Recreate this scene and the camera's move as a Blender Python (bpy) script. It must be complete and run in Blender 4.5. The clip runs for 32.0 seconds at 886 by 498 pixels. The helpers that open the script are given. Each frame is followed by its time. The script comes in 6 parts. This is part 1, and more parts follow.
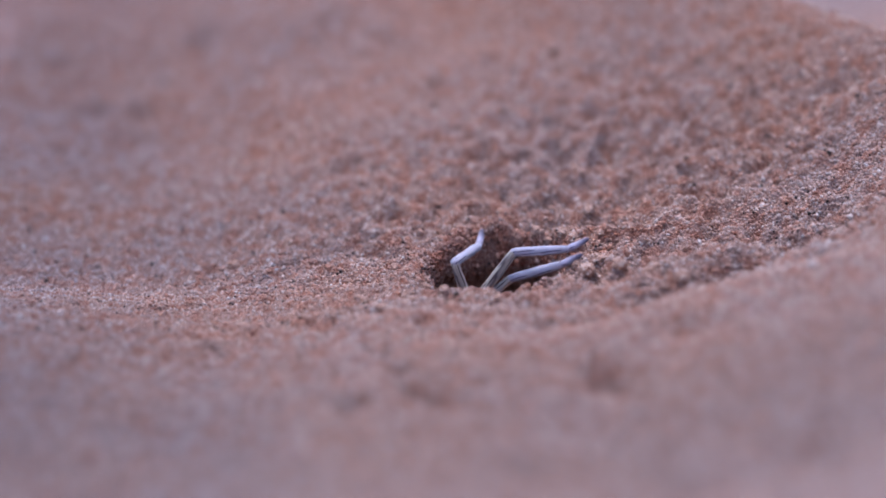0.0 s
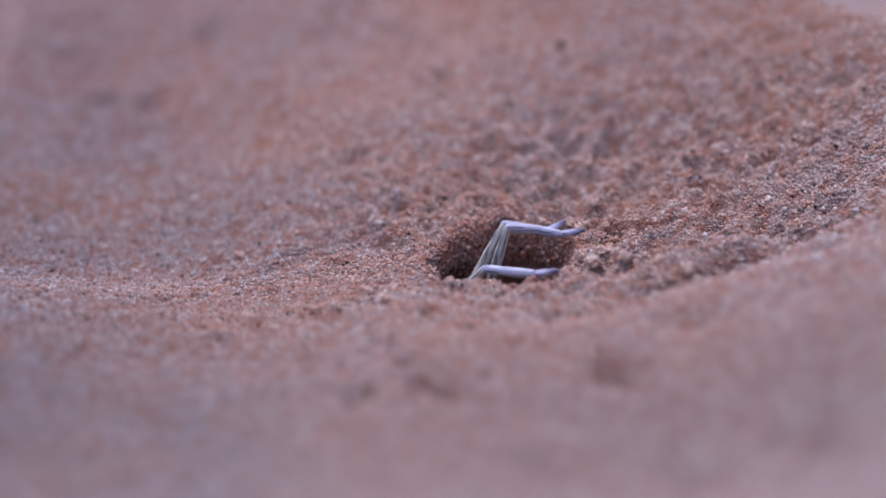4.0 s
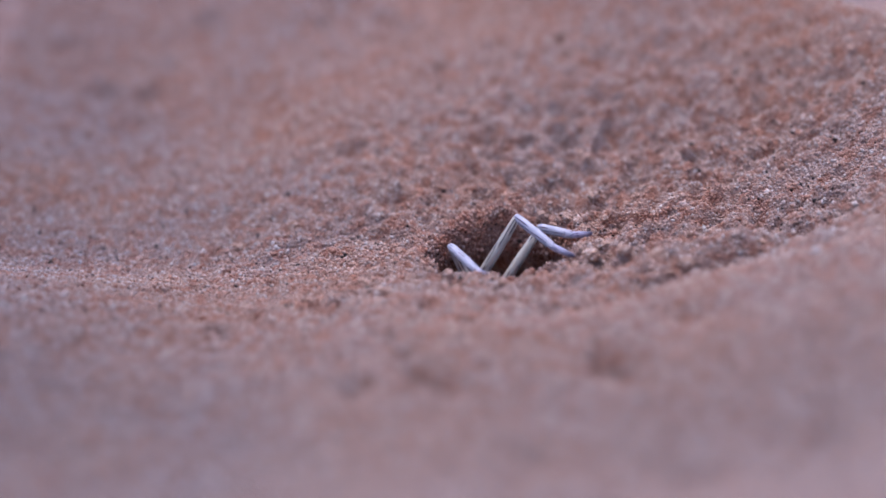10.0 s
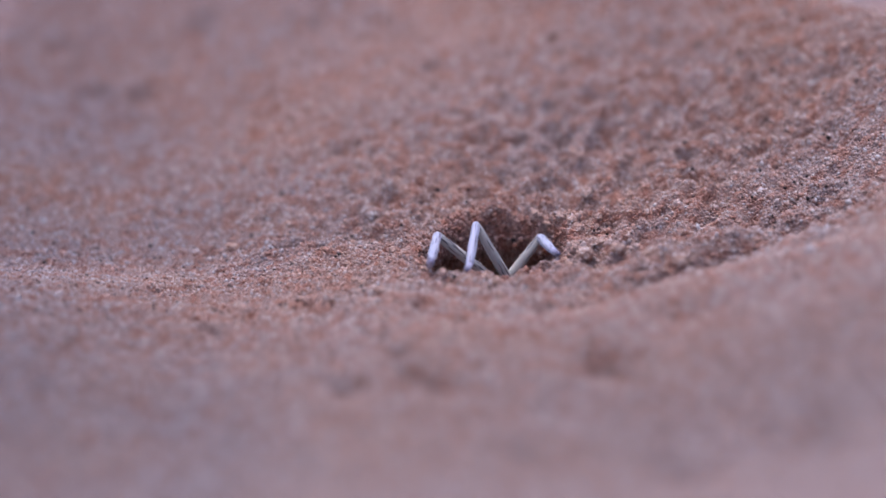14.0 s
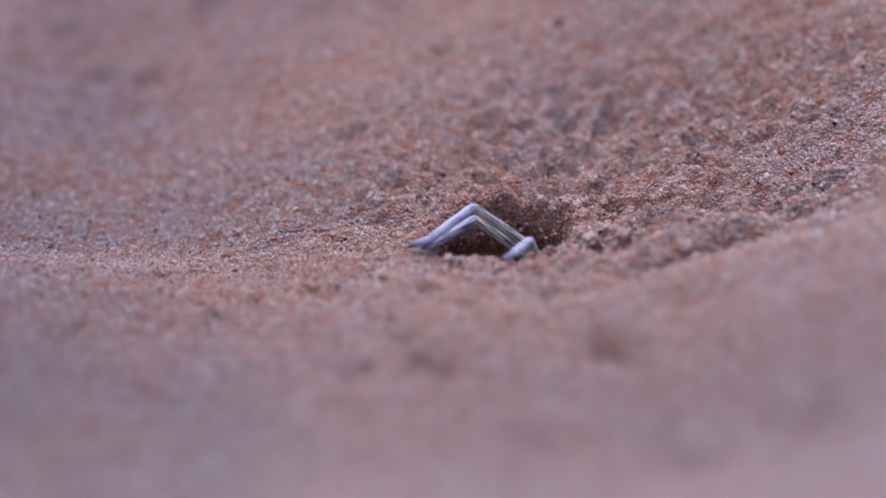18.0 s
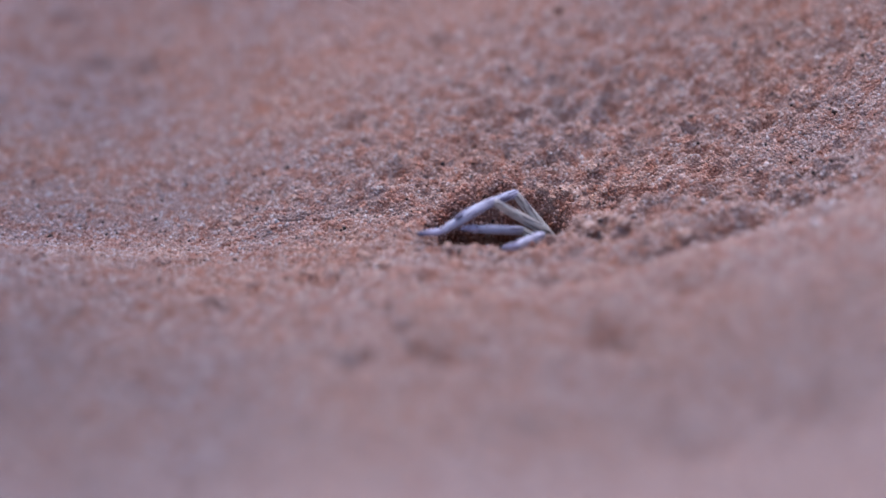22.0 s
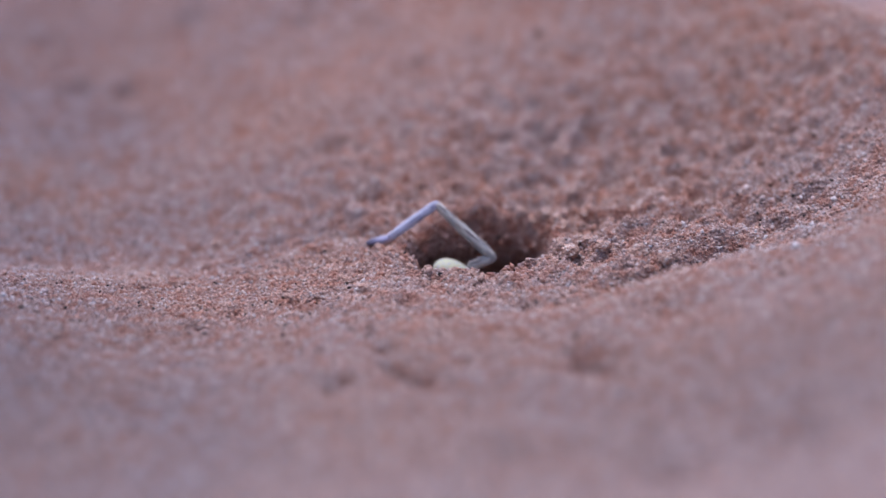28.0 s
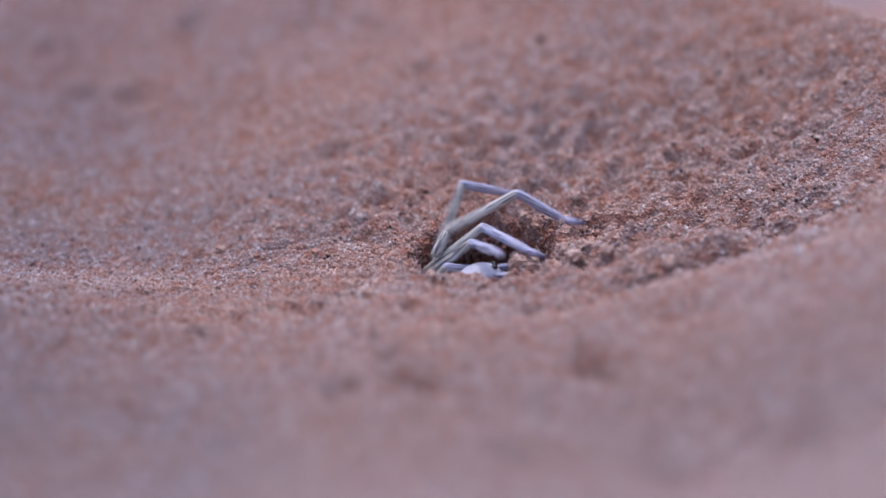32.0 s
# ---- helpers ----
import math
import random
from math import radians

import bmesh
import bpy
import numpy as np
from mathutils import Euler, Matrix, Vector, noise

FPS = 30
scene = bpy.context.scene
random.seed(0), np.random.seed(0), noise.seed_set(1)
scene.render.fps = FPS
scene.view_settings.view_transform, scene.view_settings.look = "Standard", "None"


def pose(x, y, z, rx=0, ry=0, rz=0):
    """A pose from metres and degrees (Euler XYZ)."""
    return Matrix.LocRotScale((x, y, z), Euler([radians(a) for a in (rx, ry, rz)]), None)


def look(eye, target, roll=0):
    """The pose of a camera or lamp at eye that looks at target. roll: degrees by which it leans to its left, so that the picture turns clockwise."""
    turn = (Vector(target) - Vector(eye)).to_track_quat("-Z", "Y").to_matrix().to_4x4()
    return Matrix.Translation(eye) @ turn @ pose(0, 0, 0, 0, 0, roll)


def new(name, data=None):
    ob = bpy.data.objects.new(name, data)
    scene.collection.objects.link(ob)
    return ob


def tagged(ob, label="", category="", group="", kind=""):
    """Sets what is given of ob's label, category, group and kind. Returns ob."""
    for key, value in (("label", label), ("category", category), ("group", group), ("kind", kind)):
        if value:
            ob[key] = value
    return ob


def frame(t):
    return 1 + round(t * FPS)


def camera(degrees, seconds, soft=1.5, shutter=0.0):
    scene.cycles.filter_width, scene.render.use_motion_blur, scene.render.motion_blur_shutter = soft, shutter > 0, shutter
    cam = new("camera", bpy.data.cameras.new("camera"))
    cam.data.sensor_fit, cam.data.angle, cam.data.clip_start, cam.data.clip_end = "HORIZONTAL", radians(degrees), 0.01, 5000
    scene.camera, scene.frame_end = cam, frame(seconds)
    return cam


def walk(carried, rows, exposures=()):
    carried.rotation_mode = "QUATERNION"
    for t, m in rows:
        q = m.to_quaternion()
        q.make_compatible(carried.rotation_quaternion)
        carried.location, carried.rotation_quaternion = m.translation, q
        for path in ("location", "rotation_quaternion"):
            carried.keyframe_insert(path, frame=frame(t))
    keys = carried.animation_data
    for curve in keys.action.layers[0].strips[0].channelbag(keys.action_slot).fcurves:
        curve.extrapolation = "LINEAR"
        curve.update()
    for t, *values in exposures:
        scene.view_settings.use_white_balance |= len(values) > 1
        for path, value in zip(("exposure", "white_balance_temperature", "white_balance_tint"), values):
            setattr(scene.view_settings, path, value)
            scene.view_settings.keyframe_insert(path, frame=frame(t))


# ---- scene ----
EYE = (-0.0089, -0.4231, 0.1375)


def aim(t, yaw, pitch, roll):
    """A row of the camera's path: it stays at EYE and turns a little."""
    return t, pose(*EYE, 90 + pitch, 0, yaw) @ pose(0, 0, 0, 0, 0, roll)


cam = camera(20.0, 32.0, soft=1.5, shutter=0.5)
cam.data.dof.use_dof = True
cam.data.dof.aperture_fstop = 5.2
PATH = [
    aim(0.0, 0.000, -17.729, 0.00), aim(0.5, 0.026, -17.945, -0.03), aim(1.0, 0.036, -17.912, -0.02), aim(1.5, 0.147, -17.872, 0.25),
    aim(2.0, 0.199, -17.859, 0.10), aim(2.5, 0.232, -17.819, 0.15), aim(3.0, 0.156, -17.776, 0.20), aim(3.5, 0.140, -17.929, 0.23),
    aim(5.5, 0.144, -17.873, 0.19), aim(6.0, 0.143, -17.950, 0.33), aim(6.5, 0.147, -17.944, 0.33), aim(7.0, 0.083, -18.032, 0.35),
    aim(7.5, 0.085, -17.996, 0.38), aim(8.0, 0.143, -17.946, 0.34), aim(8.5, 0.082, -17.931, 0.34), aim(9.0, 0.084, -17.925, 0.41),
    aim(9.5, 0.120, -17.894, 0.44), aim(10.0, 0.105, -18.093, 0.40), aim(10.5, 0.102, -17.953, 0.35), aim(11.0, 0.116, -17.963, 0.46),
    aim(11.5, 0.081, -18.055, 0.44), aim(12.0, 0.043, -17.990, 0.40), aim(12.5, 0.025, -17.892, 0.35), aim(13.0, -0.101, -18.063, 0.49),
    aim(13.5, -0.069, -18.084, 0.39), aim(14.0, -0.041, -18.113, 0.28), aim(14.5, 0.018, -18.226, 0.42), aim(16.5, 0.051, -18.258, 0.21),
    aim(17.0, 0.153, -18.360, 0.37), aim(17.5, 0.109, -18.408, 0.34), aim(18.0, 0.095, -18.450, 0.33), aim(18.5, 0.170, -18.352, 0.39),
    aim(19.0, 0.111, -18.408, 0.39), aim(19.5, 0.272, -18.410, 0.24), aim(20.0, 0.126, -18.581, 0.28), aim(20.5, 0.216, -18.629, 0.14),
    aim(21.0, 0.185, -18.551, 0.18), aim(21.5, 0.104, -18.692, 0.21), aim(22.0, 0.084, -18.707, 0.31), aim(22.5, 0.147, -18.803, 0.44),
    aim(23.0, 0.142, -18.888, 0.36), aim(23.5, 0.080, -19.039, 0.42), aim(24.0, 0.104, -18.926, 0.22), aim(24.5, 0.046, -18.770, 0.42),
    aim(26.5, -0.137, -18.511, 0.32), aim(27.0, -0.212, -18.484, 0.48), aim(27.5, -0.394, -18.198, 0.41), aim(28.0, -0.388, -18.177, 0.40),
    aim(28.5, -0.456, -18.210, 0.41), aim(29.0, -0.504, -17.717, 0.32), aim(29.5, -0.532, -17.754, 0.39), aim(30.0, -0.237, -17.966, 0.28),
    aim(30.5, -0.316, -18.056, 0.44), aim(31.0, -0.295, -18.080, 0.18), aim(31.5, -0.313, -18.053, 0.30), aim(32.0, -0.309, -18.064, 0.34),
]
walk(cam, PATH, [(0, 0.58, 5820, 21), (32, 0.58, 5820, 21)])

# the focus is pulled on the way: depths along the view, in millimetres
FOCUS = [(0.0, 444), (3.5, 444), (9.0, 446), (13.0, 444), (17.0, 447), (19.0, 449), (22.0, 451), (22.6, 456), (23.3, 456), (23.7, 453), (24.0, 446),
         (24.4, 430), (26.5, 432), (28.3, 432), (28.5, 466), (28.7, 452), (28.8, 440), (28.9, 420), (29.0, 392), (29.1, 416), (29.2, 442),
         (29.3, 480), (29.4, 454), (29.6, 447), (32.0, 446)]
focus_mark = new("focus_mark")
cam.data.dof.focus_object = focus_mark
AXIS = pose(0, 0, 0, 90 - 18.1).to_3x3() @ Vector((0, 0, -1))
walk(focus_mark, [(t, Matrix.Translation(Vector(EYE) + AXIS * depth / 1000)) for t, depth in FOCUS])

# ---- light: open shade under a clear evening sky ----
world = bpy.data.worlds.new("world")
scene.world = world
world.use_nodes = True
wn = world.node_tree
sky = wn.nodes.new("ShaderNodeTexSky")
sky.sky_type, sky.sun_disc = "NISHITA", False
sky.sun_elevation, sky.sun_rotation = radians(70), radians(-30)
sky.air_density, sky.dust_density, sky.ozone_density = 1.0, 3.5, 0.8
wn.links.new(sky.outputs[0], wn.nodes["Background"].inputs[0])
wn.nodes["Background"].inputs[1].default_value = 0.15

sun = new("sun", bpy.data.lights.new("sun", "SUN"))
sun.data.energy, sun.data.angle, sun.data.color = 1.1, radians(35), (1.0, 0.93, 0.87)
sun.matrix_world = look((-0.03, 0.05, 0.8), (0, 0, 0))


# ---- materials ----
def material(name):
    m = bpy.data.materials.new(name)
    m.use_nodes = True
    return m, m.node_tree, m.node_tree.nodes["Principled BSDF"]


def node(nt, kind, **values):
    n = nt.nodes.new(kind)
    for key, value in values.items():
        n.inputs[key.replace("_", " ")].default_value = value
    return n


def ramp(nt, source, stops, constant=False):
    r = nt.nodes.new("ShaderNodeValToRGB")
    r.color_ramp.interpolation = "CONSTANT" if constant else "LINEAR"
    while len(r.color_ramp.elements) < len(stops):
        r.color_ramp.elements.new(0.5)
    for e, (at, col) in zip(r.color_ramp.elements, stops):
        e.position, e.color = at, (*col, 1)
    nt.links.new(source, r.inputs[0])
    return r.outputs[0]


def blend(nt, fac, a, b, kind="MIX"):
    n = nt.nodes.new("ShaderNodeMix")
    n.data_type, n.blend_type = "RGBA", kind
    for sock, value in ((n.inputs[0], fac), (n.inputs[6], a), (n.inputs[7], b)):
        if isinstance(value, (int, float)):
            sock.default_value = value
        elif isinstance(value, tuple):
            sock.default_value = (*value, 1)
        else:
            nt.links.new(value, sock)
    return n.outputs[2]


SHEET = [(0.0, (0.172, 0.101, 0.0825)), (0.08, (0.232, 0.142, 0.114)), (0.25, (0.267, 0.171, 0.143)), (0.5, (0.293, 0.193, 0.165)),
         (0.75, (0.31, 0.214, 0.186)), (0.9, (0.345, 0.255, 0.228))]
GRAIN = [(0.0, (0.0297, 0.0238, 0.0226)), (0.024, (0.0594, 0.0487, 0.0452)), (0.03, (0.356, 0.216, 0.164)), (0.10, (0.446, 0.286, 0.226)), (0.35, (0.485, 0.336, 0.276)),
         (0.62, (0.515, 0.373, 0.316)), (0.84, (0.554, 0.438, 0.389)), (0.95, (0.673, 0.616, 0.587))]


def tint(nt, colour, bank_dust=None):
    """Dry pale dust over redder sand; shade painted into hollow, burrow and far plain."""
    at = nt.nodes.new("ShaderNodeNewGeometry").outputs["Position"]
    broad = node(nt, "ShaderNodeTexNoise", Scale=28.0, Detail=3.0)
    nt.links.new(at, broad.inputs["Vector"])
    dusty = ramp(nt, broad.outputs[0], [(0.36, (1.05, 0.96, 0.90)), (0.64, (1.0, 1.01, 1.04))])
    colour = blend(nt, 1.0, colour, dusty, "MULTIPLY")
    # small darker, redder clots in the turned sand
    clots = node(nt, "ShaderNodeTexNoise", Scale=380.0, Detail=2.0)
    nt.links.new(at, clots.inputs["Vector"])
    clot = ramp(nt, clots.outputs[0], [(0.38, (0.985, 0.765, 0.675)), (0.54, (1.045, 1.06, 1.08))])
    colour = blend(nt, 1.0, colour, clot, "MULTIPLY")
    # greyer dust lies on the undisturbed bank before the burrow
    cut = nt.nodes.new("ShaderNodeSeparateXYZ")
    nt.links.new(at, cut.inputs[0])
    bank = nt.nodes.new("ShaderNodeMapRange")
    bank.inputs[1].default_value, bank.inputs[2].default_value, bank.inputs[4].default_value = -0.024, -0.062, 0.72
    lean = nt.nodes.new("ShaderNodeMath")
    lean.operation = "MULTIPLY_ADD"
    lean.inputs[1].default_value = 0.12
    nt.links.new(cut.outputs["X"], lean.inputs[0])
    nt.links.new(cut.outputs["Y"], lean.inputs[2])
    nt.links.new(lean.outputs[0], bank.inputs[0])
    if bank_dust:
        colour = blend(nt, bank.outputs[0], colour, bank_dust)
    else:
        colour = blend(nt, bank.outputs[0], colour, blend(nt, 1.0, colour, (0.76, 0.80, 0.87), "MULTIPLY"))
    # shade of the hollow on the left, put into the sand's colour
    hollow_shade = nt.nodes.new("ShaderNodeMapRange")
    hollow_shade.inputs[1].default_value, hollow_shade.inputs[2].default_value, hollow_shade.inputs[4].default_value = 0.02, 0.08, 0.8
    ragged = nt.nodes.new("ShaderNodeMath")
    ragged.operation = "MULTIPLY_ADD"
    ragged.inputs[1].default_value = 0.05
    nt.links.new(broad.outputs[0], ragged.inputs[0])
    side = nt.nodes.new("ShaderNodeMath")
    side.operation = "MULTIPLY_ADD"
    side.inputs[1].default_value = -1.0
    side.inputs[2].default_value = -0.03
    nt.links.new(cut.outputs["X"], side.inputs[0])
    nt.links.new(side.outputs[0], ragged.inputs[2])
    nt.links.new(ragged.outputs[0], hollow_shade.inputs[0])
    colour = blend(nt, hollow_shade.outputs[0], colour, blend(nt, 1.0, colour, (0.71, 0.775, 0.88), "MULTIPLY"))
    # damp redder subsoil, with the burrow's shade and red bounce painted in
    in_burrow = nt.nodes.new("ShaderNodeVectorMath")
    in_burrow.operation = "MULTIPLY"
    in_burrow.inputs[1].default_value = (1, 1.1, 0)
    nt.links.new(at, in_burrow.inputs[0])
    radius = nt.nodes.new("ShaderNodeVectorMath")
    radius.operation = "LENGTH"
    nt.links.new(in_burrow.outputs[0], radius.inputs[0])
    # mask of the damp tint and its painted shade, fading at the rim
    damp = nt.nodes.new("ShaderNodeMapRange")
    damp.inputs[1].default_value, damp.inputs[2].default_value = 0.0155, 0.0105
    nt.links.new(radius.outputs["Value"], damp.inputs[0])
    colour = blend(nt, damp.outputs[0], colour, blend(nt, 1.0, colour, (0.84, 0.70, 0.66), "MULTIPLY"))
    # the plain behind the crest: shaded sand painted as mottled grey
    away = nt.nodes.new("ShaderNodeVectorMath")
    away.operation = "LENGTH"
    nt.links.new(at, away.inputs[0])
    far = nt.nodes.new("ShaderNodeMapRange")
    far.inputs[1].default_value, far.inputs[2].default_value = 0.3, 0.6
    nt.links.new(away.outputs["Value"], far.inputs[0])
    plain = node(nt, "ShaderNodeTexNoise", Scale=3.0, Detail=8.0)
    nt.links.new(at, plain.inputs["Vector"])
    shaded_plain = ramp(nt, plain.outputs[0], [(0.35, (0.17, 0.14, 0.145)), (0.6, (0.27, 0.215, 0.21))])
    return blend(nt, far.outputs[0], colour, shaded_plain)


def sand_ground():
    m, nt, out = material("sand")
    at = nt.nodes.new("ShaderNodeTexCoord").outputs["Object"]
    cells = node(nt, "ShaderNodeTexVoronoi", Scale=2300.0)
    nt.links.new(at, cells.inputs["Vector"])
    split = nt.nodes.new("ShaderNodeSeparateColor")
    nt.links.new(cells.outputs["Color"], split.inputs[0])
    grain = ramp(nt, split.outputs[0], SHEET)
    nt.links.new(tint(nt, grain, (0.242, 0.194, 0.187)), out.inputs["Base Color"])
    out.inputs["Roughness"].default_value = 0.8
    out.inputs["Specular IOR Level"].default_value = 0.1
    lump = node(nt, "ShaderNodeTexNoise", Scale=650.0, Detail=4.0)
    nt.links.new(at, lump.inputs["Vector"])
    b1 = node(nt, "ShaderNodeBump", Strength=0.8, Distance=0.00035)
    b1.invert = True
    nt.links.new(cells.outputs["Distance"], b1.inputs["Height"])
    b2 = node(nt, "ShaderNodeBump", Strength=0.5, Distance=0.0008)
    nt.links.new(lump.outputs[0], b2.inputs["Height"])
    nt.links.new(b1.outputs[0], b2.inputs["Normal"])
    nt.links.new(b2.outputs[0], out.inputs["Normal"])
    return m


def sand_grain():
    m, nt, out = material("sand_grain")
    rnd = nt.nodes.new("ShaderNodeNewGeometry").outputs["Random Per Island"]
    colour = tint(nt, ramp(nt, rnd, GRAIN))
    nt.links.new(colour, out.inputs["Base Color"])
    out.inputs["Roughness"].default_value = 0.3
    out.inputs["Specular IOR Level"].default_value = 0.24
    # quartz lets some of the light through
    clear = node(nt, "ShaderNodeBsdfTranslucent")
    nt.links.new(colour, clear.inputs["Color"])
    mix = nt.nodes.new("ShaderNodeMixShader")
    mix.inputs[0].default_value = 0.22
    nt.links.new(out.outputs[0], mix.inputs[1])
    nt.links.new(clear.outputs[0], mix.inputs[2])
    nt.links.new(mix.outputs[0], nt.nodes["Material Output"].inputs["Surface"])
    return m


def damp_sand():
    m, nt, out = material("damp_sand")
    at = nt.nodes.new("ShaderNodeTexCoord").outputs["Object"]
    cells = node(nt, "ShaderNodeTexVoronoi", Scale=2300.0)
    nt.links.new(at, cells.inputs["Vector"])
    split = nt.nodes.new("ShaderNodeSeparateColor")
    nt.links.new(cells.outputs["Color"], split.inputs[0])
    nt.links.new(blend(nt, 1.0, ramp(nt, split.outputs[0], GRAIN), (0.86, 0.76, 0.70), "MULTIPLY"), out.inputs["Base Color"])
    out.inputs["Roughness"].default_value = 0.55
    b1 = node(nt, "ShaderNodeBump", Strength=0.9, Distance=0.0004)
    b1.invert = True
    nt.links.new(cells.outputs["Distance"], b1.inputs["Height"])
    nt.links.new(b1.outputs[0], out.inputs["Normal"])
    return m


def chitin(name, base, mark, amount, stretch=0.14):
    """Pale hairy cuticle with thin dark flecks along the limb."""
    m, nt, out = material(name)
    at = nt.nodes.new("ShaderNodeTexCoord").outputs["Object"]
    squeeze = nt.nodes.new("ShaderNodeMapping")
    squeeze.inputs["Scale"].default_value = (1, stretch, 1)
    nt.links.new(at, squeeze.inputs[0])
    fleck = node(nt, "ShaderNodeTexNoise", Scale=3000.0, Detail=4.0)
    nt.links.new(squeeze.outputs[0], fleck.inputs["Vector"])
    patch = node(nt, "ShaderNodeTexNoise", Scale=420.0, Detail=3.0)
    nt.links.new(at, patch.inputs["Vector"])
    tone = ramp(nt, patch.outputs[0], [(0.3, tuple(c * 0.8 for c in base)), (0.7, base)])
    marks = ramp(nt, fleck.outputs[0], [(amount, (0, 0, 0)), (amount + 0.08, (1, 1, 1))])
    nt.links.new(blend(nt, marks, tone, mark), out.inputs["Base Color"])
    out.inputs["Roughness"].default_value = 0.5
    out.inputs["Subsurface Weight"].default_value = 0.25
    out.inputs["Subsurface Radius"].default_value = (1.0, 0.8, 0.7)
    out.inputs["Subsurface Scale"].default_value = 0.0006
    out.inputs["Sheen Weight"].default_value = 0.3
    bump = node(nt, "ShaderNodeBump", Strength=0.35, Distance=0.0001)
    nt.links.new(fleck.outputs[0], bump.inputs["Height"])
    nt.links.new(bump.outputs[0], out.inputs["Normal"])
    return m


def tip_fade(m):
    """The foot darkens into the dark brush at its end."""
    nt, out = m.node_tree, m.node_tree.nodes["Principled BSDF"]
    cut = nt.nodes.new("ShaderNodeSeparateXYZ")
    nt.links.new(nt.nodes.new("ShaderNodeTexCoord").outputs["Object"], cut.inputs[0])
    along = nt.nodes.new("ShaderNodeMapRange")
    along.inputs[1].default_value, along.inputs[2].default_value = 0.0012, 0.0036
    nt.links.new(cut.outputs["Y"], along.inputs[0])
    pale = out.inputs["Base Color"].links[0].from_socket
    nt.links.new(blend(nt, along.outputs[0], pale, (0.07, 0.06, 0.12)), out.inputs["Base Color"])
    return m


SAND, GRAINS, DAMP = sand_ground(), sand_grain(), damp_sand()
LILAC = chitin("lilac_cuticle", (0.475, 0.48, 0.61), (0.10, 0.08, 0.15), 0.52, 0.07)
CREAM = chitin("cream_cuticle", (0.54, 0.51, 0.46), (0.10, 0.08, 0.09), 0.52, 0.07)
FOOT_SKIN = tip_fade(chitin("foot_cuticle", (0.44, 0.43, 0.60), (0.09, 0.07, 0.15), 0.56))
FORE = chitin("pale_lilac_cuticle", (0.50, 0.50, 0.58), (0.20, 0.18, 0.22), 0.56, 0.4)
BELLY = chitin("yellowish_abdomen", (0.51, 0.52, 0.32), (0.42, 0.44, 0.48), 0.52, 0.5)
EYE_BLACK, _, eye_out = material("black_eye")
eye_out.inputs["Base Color"].default_value, eye_out.inputs["Roughness"].default_value = (0.01, 0.01, 0.012, 1), 0.08


# ---- the sand ----
def lattice(ix, iy, seed):
    h = (ix.astype(np.int64) * 374761393 + iy.astype(np.int64) * 668265263 + seed * 974634777) & 0x7FFFFFFF
    h = ((h ^ (h >> 13)) * 1274126177) & 0x7FFFFFFF
    return ((h ^ (h >> 16)) & 0xFFFF) / 65535.0


def bumps(x, y, size, seed):
    """Smooth random relief from -1 to 1, with humps of that size."""
    u, v = np.clip(x / size, -1e8, 1e8) + 0.37 * seed, np.clip(y / size, -1e8, 1e8) - 0.71 * seed
    i, j = np.floor(u), np.floor(v)
    a, b = u - i, v - j
    a, b = a * a * a * (a * (a * 6 - 15) + 10), b * b * b * (b * (b * 6 - 15) + 10)
    low = lattice(i, j, seed) * (1 - a) + lattice(i + 1, j, seed) * a
    top = lattice(i, j + 1, seed) * (1 - a) + lattice(i + 1, j + 1, seed) * a
    return (low * (1 - b) + top * b) * 2 - 1


def step(x, low, high):
    t = np.clip((x - low) / (high - low), 0, 1)
    return t * t * (3 - 2 * t)


# small dents in the smooth bank: x, y, radius, depth in millimetres
DENTS = [
    (15.9, -56.1, 2.6, 2.2), (18.5, -63.7, 2.2, 1.4), (-24.0, -60.9, 2.4, 1.5), (-13.6, -55.3, 2.2, 1.6), (-10.0, -60.1, 2.4, 1.6), (4.6, -89.7, 3.2, 1.2),
    (25.7, -98.0, 3.2, 1.3), (43.0, -94.6, 3.6, 1.1), (29.2, -44.4, 3, 1), (-15.6, -48.0, 1.2, 1.0),
]
# pits between the clods: x, y, radius in millimetres; behind the burrow, before it and beside it, and high on the flank
PITS_BEHIND = [
    (-1.7, 34.3, 1.5), (-27.4, 35.7, 1.5), (-17.2, 24.5, 0.9), (-16.8, 18.3, 1.3), (-10.3, 18.1, 0.8), (-4.1, 25.9, 0.8), (-2.6, 16.6, 1.2), (-12.9, 10.9, 1.2),
    (-20.5, 9.6, 1.6), (9.5, 23.5, 1.2), (9.3, 17.8, 1.2), (3.8, 26.9, 1.1), (14.1, 34.1, 2.3), (22.5, 33.6, 1.9), (29.7, 29.4, 1.1), (38.7, 31.3, 1.5),
    (35.9, 21.8, 1.2), (25.5, 19.5, 1.6), (31.2, 13.7, 1.3), (21.2, 9.3, 1.2), (36.9, 15.0, 1.4), (39.6, 6.5, 1.6), (37.4, -1.4, 1.8), (45.7, -2.1, 1.2),
    (21.5, 4.4, 1.4), (25.1, -7.0, 1.4), (13.0, 6.0, 0.9), (30.9, 4.4, 0.7), (45.2, 8.2, 0.9), (-24.8, 14.4, 0.9),
]
